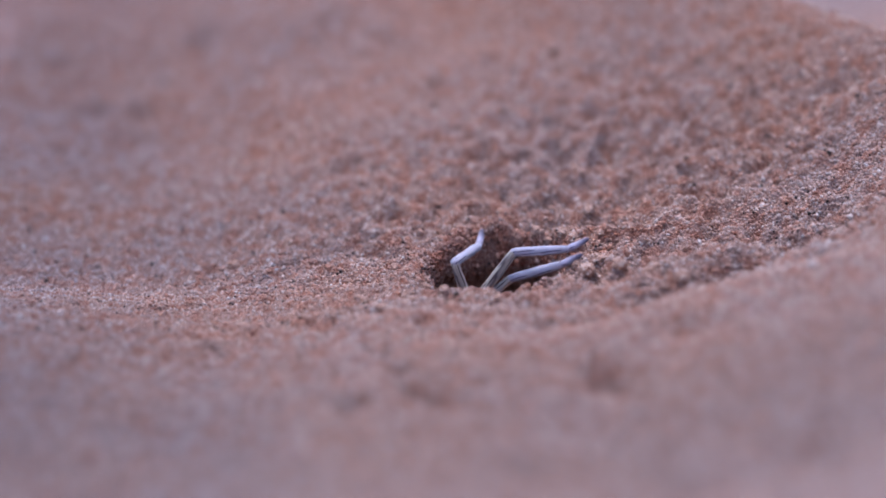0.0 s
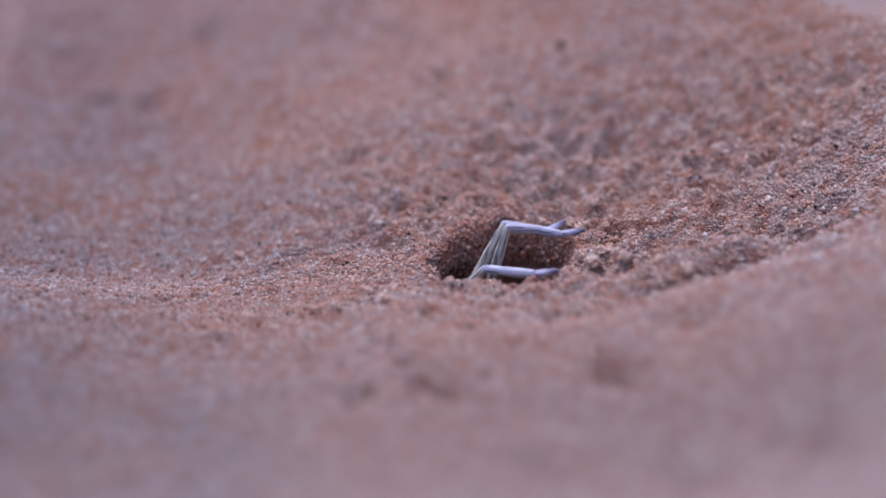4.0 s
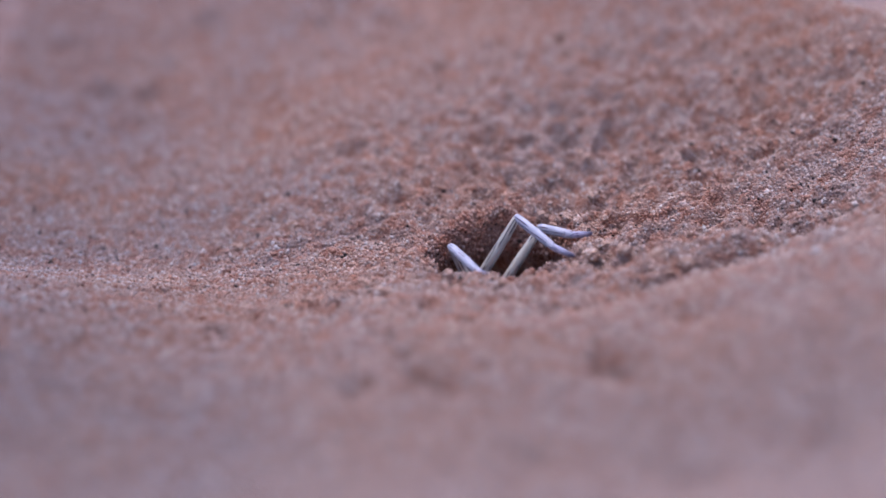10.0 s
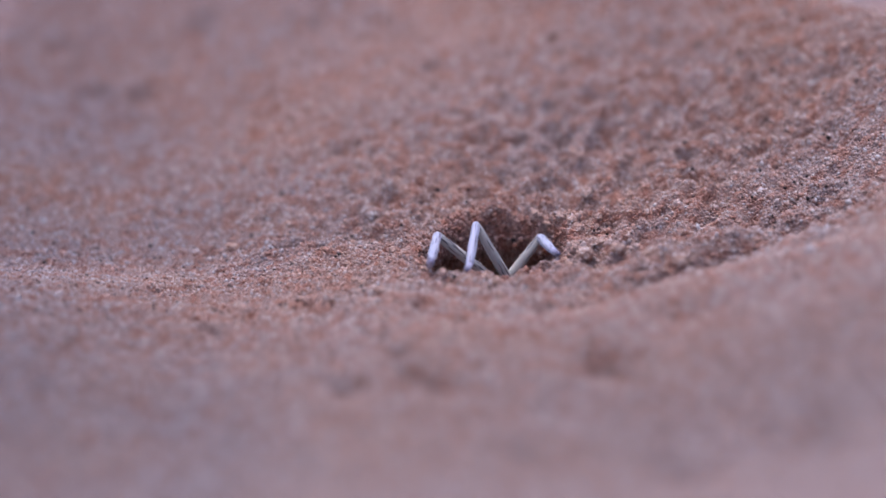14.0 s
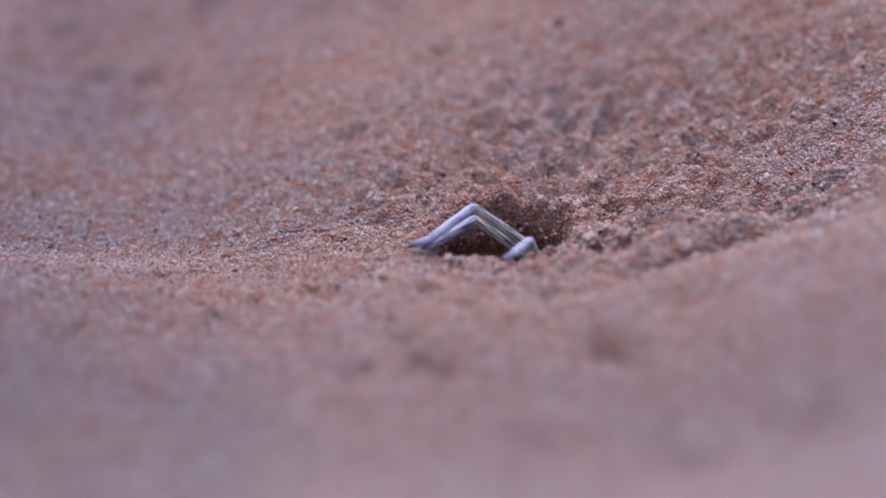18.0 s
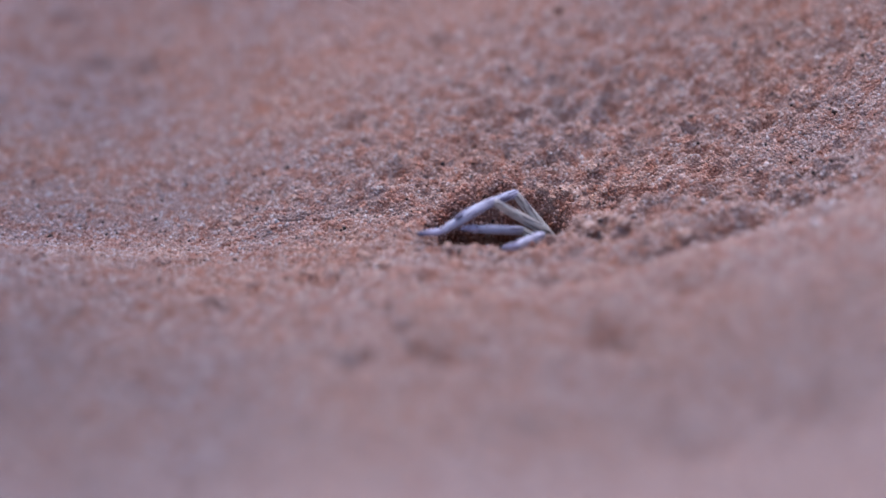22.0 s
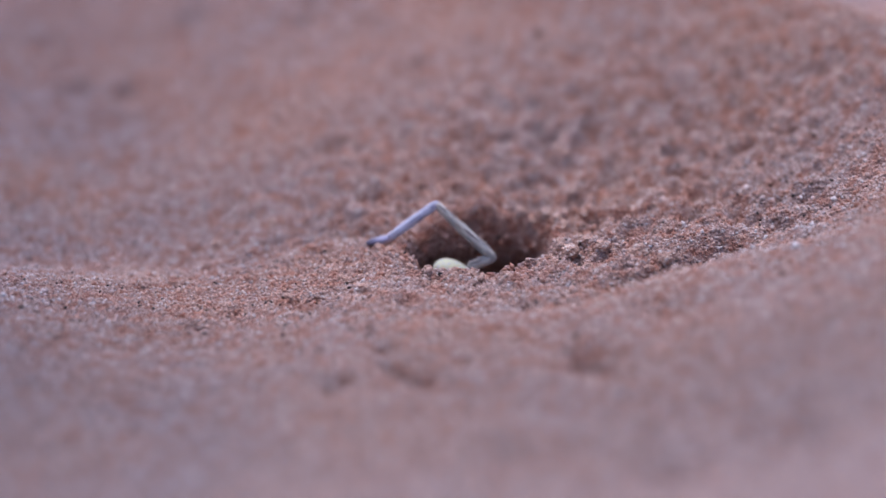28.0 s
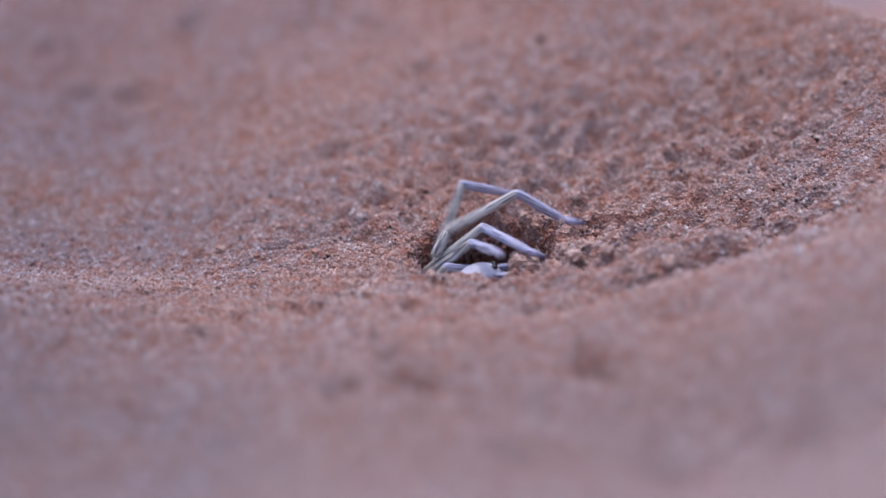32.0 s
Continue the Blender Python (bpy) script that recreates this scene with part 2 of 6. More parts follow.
PITS_BEFORE = [
    (-51.0, 11.8, 0.9), (-48.4, 2.3, 0.7), (-39.6, -8.0, 0.8), (-58.4, -10.3, 1.0), (-52.7, -7.8, 0.8), (-41.3, -21.3, 1.1), (-30.8, -20.3, 1.2), (-27.9, -20.8, 1.2),
    (-47.3, -29.4, 1.3), (17.9, -10.7, 1.4), (25.5, -20.4, 0.9), (33.4, -16.3, 1.2), (36.0, -19.1, 1.1), (41.7, -18.7, 1.2), (42.9, -20.9, 1.1), (32.7, -24.4, 1.2),
    (39.4, -23.5, 1.1), (30.2, -26.7, 1.1), (23.5, -28.4, 1.2), (20.4, -30.1, 0.9), (-7.5, -14.7, 0.8), (-13.9, -20.0, 0.7), (6.4, -20.9, 0.8), (-12.7, -27.5, 1.2),
    (-4.6, -22.9, 0.6), (-5.6, -34.4, 1.2), (-18.0, -40.3, 1.0), (7.5, -31.6, 1.1), (44.5, -15.7, 1.0), (34.5, -25.7, 0.9),
]
PITS_HIGH = [
    (-21.3, 84.1, 2.3), (-10.6, 61.3, 1.5), (-34.7, 96.6, 2.4), (-60.0, 104.4, 2.4), (-68.4, 73.4, 2.8), (-80.3, 76.0, 2.3), (-60.5, 103.5, 1.9), (-33.4, 94.9, 1.7),
    (-10.7, 61.9, 1.2), (-70.4, 75.7, 1.6), (-20.1, 83.1, 1.4), (18.7, 43.5, 1.5), (27.6, 48.6, 1.0), (4.9, 59.2, 1.1), (-43.3, 61.4, 1.4), (-89.8, 94.8, 2.4),
    (0.6, 66.5, 1.8), (33.3, 53.7, 1.8),
]


def slope(x, y):
    """The broad form: a flank that climbs behind the burrow and to its right, up to a crest."""
    right = np.maximum(x, 0)
    z = 0.06 * (1 - np.exp(-4.5 * right ** 2 / 0.06)) - 0.0045 * np.exp(-((x + 0.050) / 0.024) ** 2)
    up = np.maximum(y, 0)
    z = z + 0.26 * up * step(up, -0.01, 0.03)
    # it steepens under the crest, and sinks into a hollow on the left
    z = z + 0.24 * np.maximum(y - 0.03, 0) * step(x, -0.015, 0.03)
    z = z - (0.006 + 0.10 * np.clip(y, 0, 0.06)) * step(-x, 0.028, 0.085) * step(y, -0.017, 0.012)
    z = z + 0.05 * np.minimum(y, 0)
    z = z - 0.003 * np.exp(-((x - 0.060) / 0.02) ** 2 - ((y + 0.008) / 0.015) ** 2)
    crest = np.maximum(0.0465 + (0.062 - x) * 1.2, 0.020)
    over = np.maximum(y - crest, 0)
    z = z - over * 0.75 * step(over, 0, 0.03)
    flat = step(np.hypot(x, y), 0.35, 0.8)
    z = z * (1 - flat) - 0.06 * flat
    z = z + flat * (0.025 * bumps(x, y, 0.5, 6) + 0.05 * bumps(x, y, 2.1, 7))
    return z + 6.0 * step(np.hypot(x, y), 30, 300) * (0.5 + 0.5 * bumps(x, y, 60.0, 5))


def relief(x, y):
    """The sand's height: the flank, trodden and dug patches, dents and the burrow."""
    z = slope(x, y)
    near = 1 - step(np.hypot(x, y), 0.3, 0.5)
    # the near edge of the dug patch, where the undisturbed bank begins
    bank = -0.033 + 0.0035 * bumps(x, x * 0, 0.03, 21) + 0.002 * bumps(x, x * 0, 0.008, 22) + 0.009 * step(x, 0.018, 0.052) + 0.017 * step(-x, 0.02, 0.058)
    r = np.hypot(x * 0.8 - 0.018, (y - 0.012) * 1.15)
    dug = (1 - step(r, 0.028, 0.062)) * step(y, bank - 0.004, bank + 0.004)
    z = z + near * (0.0012 * bumps(x, y, 0.030, 11) + 0.0004 * bumps(x, y, 0.011, 12))
    z = z + near * (0.10 + 0.90 * dug) * (0.0008 * bumps(x, y, 0.0052, 13) + 0.0011 * bumps(x, y, 0.0030, 14) + 0.0007 * bumps(x, y, 0.0015, 15))
    pits = np.clip(bumps(x, y, 0.0036, 17) - 0.25, 0, 1) + 0.7 * np.clip(bumps(x, y, 0.0021, 18) - 0.3, 0, 1)
    z = z - near * dug * 0.0015 * pits
    z = z + (0.0005 + 0.0010 * step(x, -0.035, 0.0) - 0.0006 * step(x, 0.02, 0.035)) * (1 - step(y, bank - 0.008, bank + 0.001)) * near
    # a ragged trench along the bank on the right of the burrow
    along = (y + 0.0200 - 0.50 * (x - 0.036)) / (0.0034 + 0.0012 * bumps(x, y, 0.005, 23))
    z = z - 0.0060 * (1 + 0.6 * bumps(x, y, 0.004, 24)) * np.exp(-((x - 0.036) / 0.015) ** 2 - along ** 2)
    # a narrow crack with a raised near edge, on the left of the burrow
    off = y - 0.0082 - 0.20 * (x + 0.0347) - 0.0006 * bumps(x, x * 0, 0.006, 25)
    reach = step(x, -0.050, -0.040) * (1 - step(x, -0.022, -0.014))
    z = z + reach * (0.0006 * np.exp(-((off + 0.0012) / 0.0011) ** 2) - 0.0013 * np.exp(-((off - 0.0006) / 0.0008) ** 2))
    for cx, cy, size, deep in DENTS:
        d = ((x - cx * 0.001) / (size * 0.0014)) ** 2 + ((y - cy * 0.001 + 0.3 * (x - cx * 0.001)) / (size * 0.0015)) ** 2
        z = z - deep * 0.0021 * np.exp(-d * (1 + 0.45 * bumps(x, y, 0.004, 31)))
    for cx, cy, size, deep in [(*p, 1.8 if p[0] > -10 else 1.1) for p in PITS_BEHIND] + [(*p, 1.6) for p in PITS_BEFORE] + [(*p, 0.6) for p in PITS_HIGH]:
        u, v = (x - cx * 0.001) / (size * 0.00125), (y - cy * 0.001) / (size * 0.0014)
        d = (u * u + v * v) * (1 + 0.5 * bumps(x, y, 0.0012, 33))
        z = z - size * deep * 0.001 * np.exp(-d) + size * 0.0003 * np.exp(-(np.sqrt(u * u + v * v) - 1.7) ** 2 * 4)
    # the burrow
    q = mouth(x, y)
    lip = np.exp(-((q - 1.22) / 0.16) ** 2) * (0.0003 + 0.0006 * bumps(x, y, 0.003, 43))
    sunk = 0.0009 * np.exp(-((x - 0.004) / 0.011) ** 2 - ((y + 0.013) / 0.005) ** 2)
    sunk = sunk + 0.0013 * np.exp(-((x + 0.013) / 0.009) ** 2 - ((y + 0.0125) / 0.006) ** 2)
    hole = 1 - step(q, 0.66, 1.03)
    floor_z = -0.030 + 0.001 * bumps(x, y, 0.004, 44)
    return (z + lip - sunk) * (1 - hole) + floor_z * hole


def mouth(x, y):
    """The burrow's mouth: 1 at its uneven edge, less inside."""
    x, y = x - 0.0012, y + 0.0008
    ang = np.arctan2(y, x)
    edge = 1 + 0.06 * np.sin(2 * ang + 0.4) + 0.035 * np.sin(3 * ang + 3.9) + 0.04 * bumps(x, y, 0.0045, 45) + 0.04 * bumps(x, y, 0.0016, 42)
    return (np.abs(x / (0.0122 + 0.0006 * (x < 0))) ** 2.6 + np.abs(y / 0.0108) ** 2.6) ** (1 / 2.6) / edge


def undercut(verts):
    """Inside the burrow the walls lean outwards into a wider chamber under the sand."""
    x, y, z = verts.T
    inside = mouth(x, y) < 1.0
    deep = np.clip((-0.0055 - z) / 0.009, 0, 1) * inside
    verts[:, 0] = x + (x - 0.0012) * 0.7 * deep
    verts[:, 1] = y + (y + 0.0008) * 0.45 * deep + 0.009 * deep
    return verts


def spread(core_low, core_high, fine, mid, ease):
    """Grid lines: fine in the core, then ever wider out to the horizon."""
    side = []
    at, gap = 0.0, fine
    while at < 450:
        gap *= ease if at < mid else 1.13
        at += gap
        side.append(at)
    side = np.array(side)
    core = np.arange(core_low, core_high, fine)
    return np.concatenate([core[0] - side[::-1], core, core[-1] + side])


def quad_mesh(name, xs, ys):
    gx, gy = np.meshgrid(xs, ys)
    gz = relief(gx, gy)
    nx, ny = len(xs), len(ys)
    me = bpy.data.meshes.new(name)
    me.vertices.add(nx * ny)
    verts = np.stack([gx.ravel(), gy.ravel(), gz.ravel()], 1)
    verts = undercut(verts)
    me.vertices.foreach_set("co", verts.ravel())
    i, j = np.meshgrid(np.arange(nx - 1), np.arange(ny - 1))
    a = (j * nx + i).ravel()
    quads = np.stack([a, a + 1, a + nx + 1, a + nx], 1)
    me.loops.add(quads.size)
    me.loops.foreach_set("vertex_index", quads.ravel().astype(np.int32))
    me.polygons.add(len(quads))
    me.polygons.foreach_set("loop_start", (np.arange(len(quads)) * 4).astype(np.int32))
    me.polygons.foreach_set("use_smooth", np.ones(len(quads), bool))
    me.update(calc_edges=True)
    return me, verts, quads


ground_mesh, GV, GQ = quad_mesh("ground", spread(-0.098, 0.090, 0.0004, 0.10, 1.05), spread(-0.038, 0.050, 0.00036, 0.16, 1.022))
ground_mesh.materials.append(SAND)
ground = tagged(new("ground", ground_mesh), "reddish desert sand slope with a dug burrow and dents", "ground", kind="structure")

OCTA = np.array([(1, 0, 0), (0, 1, 0), (-1, 0, 0), (0, -1, 0), (0, 0, 1), (0, 0, -1)], float)
OCTF = np.array([(0, 1, 4), (1, 2, 4), (2, 3, 4), (3, 0, 4), (1, 0, 5), (2, 1, 5), (3, 2, 5), (0, 3, 5)])


def strew_grains(count, weight, size, name, label):
    """Loose grains lying on the sand, each a small angular crystal."""
    rng = np.random.default_rng(7 + count)
    c = GV[GQ]
    n = np.cross(c[:, 2] - c[:, 0], c[:, 3] - c[:, 1]) * 0.5
    area = np.linalg.norm(n, axis=1)
    mid = c.mean(1)
    w = area * weight(mid[:, 0], mid[:, 1])
    pick = rng.choice(len(GQ), count, p=w / w.sum())
    u, v = rng.random((2, count, 1))
    cc = c[pick]
    at = (cc[:, 0] * (1 - u) + cc[:, 1] * u) * (1 - v) + (cc[:, 3] * (1 - u) + cc[:, 2] * u) * v
    up = n[pick] / area[pick][:, None]
    big = size * np.exp(rng.normal(0, 0.32, (count, 1)))
    at = at + up * big * 0.25
    # random turns
    q = rng.normal(size=(count, 4))
    q /= np.linalg.norm(q, axis=1)[:, None]
    a, b, d, e = q.T
    turn = np.stack([1 - 2 * (d * d + e * e), 2 * (b * d - e * a), 2 * (b * e + d * a), 2 * (b * d + e * a), 1 - 2 * (b * b + e * e),
                     2 * (d * e - b * a), 2 * (b * e - d * a), 2 * (d * e + b * a), 1 - 2 * (b * b + d * d)], 1).reshape(-1, 3, 3)
    shape = OCTA[None] * (1 + rng.normal(0, 0.2, (count, 6, 1))) * rng.uniform(0.75, 1.15, (count, 1, 3))
    verts = np.einsum("nij,nkj->nki", turn, shape * big[:, :, None]) + at[:, None]
    faces = (OCTF[None] + 6 * np.arange(count)[:, None, None]).reshape(-1, 3)
    me = bpy.data.meshes.new(name)
    me.vertices.add(count * 6)
    me.vertices.foreach_set("co", verts.ravel())
    me.loops.add(faces.size)
    me.loops.foreach_set("vertex_index", faces.ravel().astype(np.int32))
    me.polygons.add(len(faces))
    me.polygons.foreach_set("loop_start", (np.arange(len(faces)) * 3).astype(np.int32))
    me.polygons.foreach_set("use_smooth", np.ones(len(faces), bool))
    me.update(calc_edges=True)
    me.materials.append(GRAINS)
    return tagged(new(name, me), label, "sand", kind="stuff")


def clear_zone(x, y):
    on = np.abs(x + 0.002) < 0.1
    on = on * np.where(mouth(x, y) < 0.97, 0.4, 1.0)
    return on * (1.0 - 0.5 * step(y, 0.035, 0.07) - 0.5 * step(y, 0.08, 0.16) - 0.15 * step(-y, 0.035, 0.05) - 0.85 * step(-y, 0.065, 0.115)).clip(0, 1)


def outer_zone(x, y):
    return ((np.abs(x) < 0.12) & (y > -0.16) & (y < 0.14)) * 1.0


strew_grains(245000, clear_zone, 0.00024, "sand_grains", "loose orange, pale and black quartz sand grains")
strew_grains(16000, outer_zone, 0.00034, "coarse_grains", "scattered coarser sand grains on the slope")


def mm(x, y, z, rx=0, ry=0, rz=0):
    """A pose from millimetres and degrees."""
    return pose(x / 1000, y / 1000, z / 1000, rx, ry, rz)


def crumb(rng, size):
    """A crumb of clotted sand: an uneven ball studded with grains."""
    bm = bmesh.new()
    bmesh.ops.create_icosphere(bm, subdivisions=3, radius=size)
    off = Vector(rng.uniform(-50, 50, 3))
    for v in bm.verts:
        p = v.co / size
        v.co *= 1 + 0.35 * noise.noise(p * 1.3 + off) + 0.2 * noise.noise(p * 3.5 + off) + 0.08 * noise.noise(p * 9 + off)
        v.co.z *= 0.8
    me = bpy.data.meshes.new("sand_crumb")
    bm.to_mesh(me)
    bm.free()
    me.materials.append(DAMP)
    return me


def scatter_crumbs():
    rng = np.random.default_rng(3)
    kinds = [crumb(rng, s) for s in (0.0005, 0.0006, 0.0008, 0.0011)]
    made = 0
    while made < 70:
        x, y = rng.normal(0.004, 0.018), rng.normal(-0.004, 0.016)
        q = math.hypot(x / 0.0135, y / 0.0115)
        if q < 1.12 or y < -0.034:
            continue
        ob = new("sand_crumb", kinds[int(rng.integers(0, 4))])
        z = float(relief(np.array([x]), np.array([y]))[0])
        ob.matrix_world = pose(x, y, z + 0.0002, 0, 0, rng.uniform(0, 360))
        tagged(ob, "small crumb of clotted reddish sand by the burrow", "sand crumb", "crumbs round the burrow")
        made += 1
    for _ in range(16):
        a = rng.uniform(0.15, 1.2)
        x, y = 0.0012 + 0.0142 * math.cos(a), -0.0008 + 0.0126 * math.sin(a)
        ob = new("sand_crumb", kinds[int(rng.integers(0, 3))])
        z = float(relief(np.array([x]), np.array([y]))[0])
        ob.matrix_world = pose(x, y, z, rng.uniform(-40, 40), 0, rng.uniform(0, 360))
        tagged(ob, "damp orange sand crumb on the burrow's rim", "sand crumb", "crumbs round the burrow")
    # larger clods stand on the rim: x, y and size in millimetres
    for x, y, size in ((16.0, -9.6, 1.5), (14.5, -6.6, 0.9), (13.0, -11.5, 0.8), (-1.2, -13.0, 1.0), (-8.6, -12.4, 0.8), (-15.0, -12.0, 1.1), (18.6, -7.0, 1.1),
                       (12.6, 7.4, 1.0), (14.4, 3.0, 0.9), (-6.0, 12.6, 1.0), (21.5, -12.6, 1.3), (27.0, -17.5, 1.5), (31.5, -19.6, 1.4), (7.6, -17.4, 0.9)):
        ob = new("sand_clod", crumb(rng, size * 0.001))
        z = float(relief(np.array([x * 0.001]), np.array([y * 0.001]))[0])
        ob.matrix_world = mm(x, y, z * 1000 + 0.25 * size, 0, 0, rng.uniform(0, 360))
        tagged(ob, "clod of clotted reddish sand on the burrow's rim", "sand clod", "clods round the burrow")


scatter_crumbs()


# ---- the spider ----
def part(name, bm, mats, parent, label="", place=None):
    me = bpy.data.meshes.new(name)
    bm.to_mesh(me)
    bm.free()
    for p in me.polygons:
        p.use_smooth = True
    for m in mats if isinstance(mats, (list, tuple)) else [mats]:
        me.materials.append(m)
    ob = new(name, me)
    ob.parent = parent
    if place is not None:
        ob.matrix_basis = place
    return tagged(ob, label) if label else ob


def limb(profile, seed, hairs=40, bend=0.0):
    """A tapered limb along +y from rings (distance, radius) in millimetres, with short bristles."""
    rng = random.Random(seed)
    bm = bmesh.new()
    sides, rings = 12, []
    for d, r in profile:
        lift = bend * (d / profile[-1][0]) ** 2
        ring = []
        for k in range(sides):
            a = 2 * math.pi * k / sides
            rr = r * (1 + 0.05 * math.sin(3 * a + seed) + rng.uniform(-0.02, 0.02))
            ring.append(bm.verts.new((rr * math.cos(a) / 1000, d / 1000, (rr * math.sin(a) + lift) / 1000)))
        rings.append((d, ring))
    for (_, a), (_, b) in zip(rings, rings[1:]):
        for k in range(sides):
            bm.faces.new((a[k], a[(k + 1) % sides], b[(k + 1) % sides], b[k]))
    bm.faces.new(rings[0][1])
    bm.faces.new(rings[-1][1][::-1])
    end = profile[-1][0]
    for _ in range(hairs):
        d = rng.uniform(0.06, 0.96) * end
        r = np.interp(d, [p[0] for p in profile], [p[1] for p in profile])
        a = rng.uniform(0, 2 * math.pi)
        out = Vector((math.cos(a), 0.9, math.sin(a))).normalized()
        side = out.cross(Vector((0, 1, 0))).normalized() * 0.018
        lift = bend * (d / end) ** 2
        foot = Vector((math.cos(a) * r * 0.96, d, math.sin(a) * r * 0.96 + lift))
        tip = foot + out * rng.uniform(0.2, 0.6)
        w = out.cross(side).normalized() * 0.018
        vs = [bm.verts.new(p / 1000) for p in (foot + side, foot - side * 0.5 + w, foot - side * 0.5 - w, tip)]
        for tri in ((0, 1, 3), (1, 2, 3), (2, 0, 3)):
            bm.faces.new([vs[i] for i in tri])
    bmesh.ops.recalc_face_normals(bm, faces=bm.faces)
    return bm


def rounded(rx, ry, rz, seed, rough=0.04, hairs=0):
    bm = bmesh.new()
    bmesh.ops.create_icosphere(bm, subdivisions=4, radius=1)
    off = Vector((seed * 3.1, seed * 1.7, 0))
    for v in bm.verts:
        k = 1 + rough * noise.noise(v.co * 2.2 + off)
        v.co = Vector((v.co.x * rx, v.co.y * ry, v.co.z * rz)) * k / 1000
    rng = random.Random(seed)
    for _ in range(hairs):
        d = Vector((rng.gauss(0, 1), rng.gauss(0, 1), rng.gauss(0, 1))).normalized()
        foot = Vector((d.x * rx, d.y * ry, d.z * rz)) * 0.98
        s = d.orthogonal().normalized() * 0.02
        w = d.cross(s)
        tip = foot + (d + Vector((0, -0.8, 0))).normalized() * rng.uniform(0.3, 0.6)
        vs = [bm.verts.new(p / 1000) for p in (foot + s, foot - s * 0.5 + w, foot - s * 0.5 - w, tip)]
        for tri in ((0, 1, 3), (1, 2, 3), (2, 0, 3)):
            bm.faces.new([vs[i] for i in tri])
    return bm


spider = tagged(new("spider"), "pale lilac and cream spider digging in its sand burrow", "spider")
spider.matrix_world = mm(-2, 2, -22)

FEMUR = [(-0.5, 0.3), (-0.2, 0.6), (0.4, 0.72), (2, 0.74), (6, 0.86), (11, 0.9), (13.6, 0.8), (14.3, 0.62), (14.6, 0.4)]
SHANK = [(-0.6, 0.3), (-0.3, 0.62), (0.3, 0.76), (2.2, 0.79), (2.8, 0.76), (5.5, 0.82), (8.5, 0.76), (9.8, 0.66), (10.3, 0.6), (10.6, 0.4)]
FOOT = [(-0.4, 0.3), (-0.15, 0.52), (0.2, 0.6), (1.5, 0.58), (2.6, 0.52), (3.2, 0.47), (3.8, 0.38), (4.1, 0.26), (4.25, 0.1)]


HIP = [(-0.3, 0.4), (0, 0.68), (1.2, 0.86), (3.4, 0.9), (4.4, 0.8), (4.8, 0.5)]


def spider_leg(seed):
    """Shank (the leg's own mesh) with its thigh and its foot."""
    leg = part("leg", limb([(d, 1.03 * r) for d, r in SHANK], seed, hairs=300), LILAC, spider, "lilac leg shank with thin dark flecks")
    thigh = part("thigh", limb([(d, 1.03 * r) for d, r in FEMUR], seed + 1, hairs=380), CREAM, leg, "cream thigh of the leg", mm(0, 0, 0, 180))
    foot = part("foot", limb([(d, 1.03 * r) for d, r in FOOT], seed + 2, hairs=150, bend=0.25), FOOT_SKIN, leg, "lilac foot with a dark tip", mm(0, 10.3, 0))
    hip = part("hip", limb([(d, 1.03 * r) for d, r in HIP], seed + 3, hairs=30), CREAM, spider, "cream hip joint of the leg", mm(0, 0, -2))
    return leg, thigh, foot, hip


legs = {name: spider_leg(5 * i) for i, name in enumerate(("back_leg", "tall_leg", "front_leg", "low_leg", "palm_leg"))}
# three more legs stay folded in the burrow
for i, (x, y, z, rx, rz) in enumerate(((-1, 2.5, -3, -70, 20), (-1, -1.5, -3, -70, 160), (2, 2, -3, -70, -30))):
    leg, thigh, foot, hip = spider_leg(41 + 4 * i)
    leg.matrix_basis = mm(x, y, z, rx, 0, rz)
    thigh.matrix_basis = mm(0, 0, 0, 25)

head = part("fore_body", rounded(3.4, 4.2, 2.6, 1, hairs=160), FORE, spider, "pale lilac hairy fore body", mm(3.6, -0.5, 2.0, 0, 0, -75))
for dx, dz, r in ((-0.75, 1.2, 0.58), (0.75, 1.2, 0.58), (-1.3, 1.5, 0.28), (1.3, 1.5, 0.28), (-0.45, 0.6, 0.24), (0.45, 0.6, 0.24)):
    part("eye", rounded(r, r, r, 2, 0.0), EYE_BLACK, head, "small glossy black eye", mm(dx, 3.75 - 0.25 * abs(dx), dz))
for dx in (-0.9, 0.9):
    part("jaw", limb([(0, 0.7), (0.6, 0.95), (2, 0.85), (2.8, 0.4)], 61, hairs=30), LILAC, head, "lilac jaw", mm(dx, 3.2, -0.6, -35))
for dx in (-1.9, 1.9):
    part("palp", limb([(0, 0.45), (1.5, 0.6), (3, 0.55), (3.8, 0.3)], 63, hairs=30), LILAC, head, "short lilac feeler", mm(dx, 3.0, 0.2, -15, 0, -8 * dx))
part("abdomen", rounded(3.1, 4.6, 2.95, 4, hairs=200), BELLY, head, "rounded yellowish green abdomen", mm(0, -7.6, -0.4))

lump = new("sand_lump", crumb(np.random.default_rng(9), 0.0031))
tagged(lump, "lump of damp sand pushed out of the burrow", "sand lump")


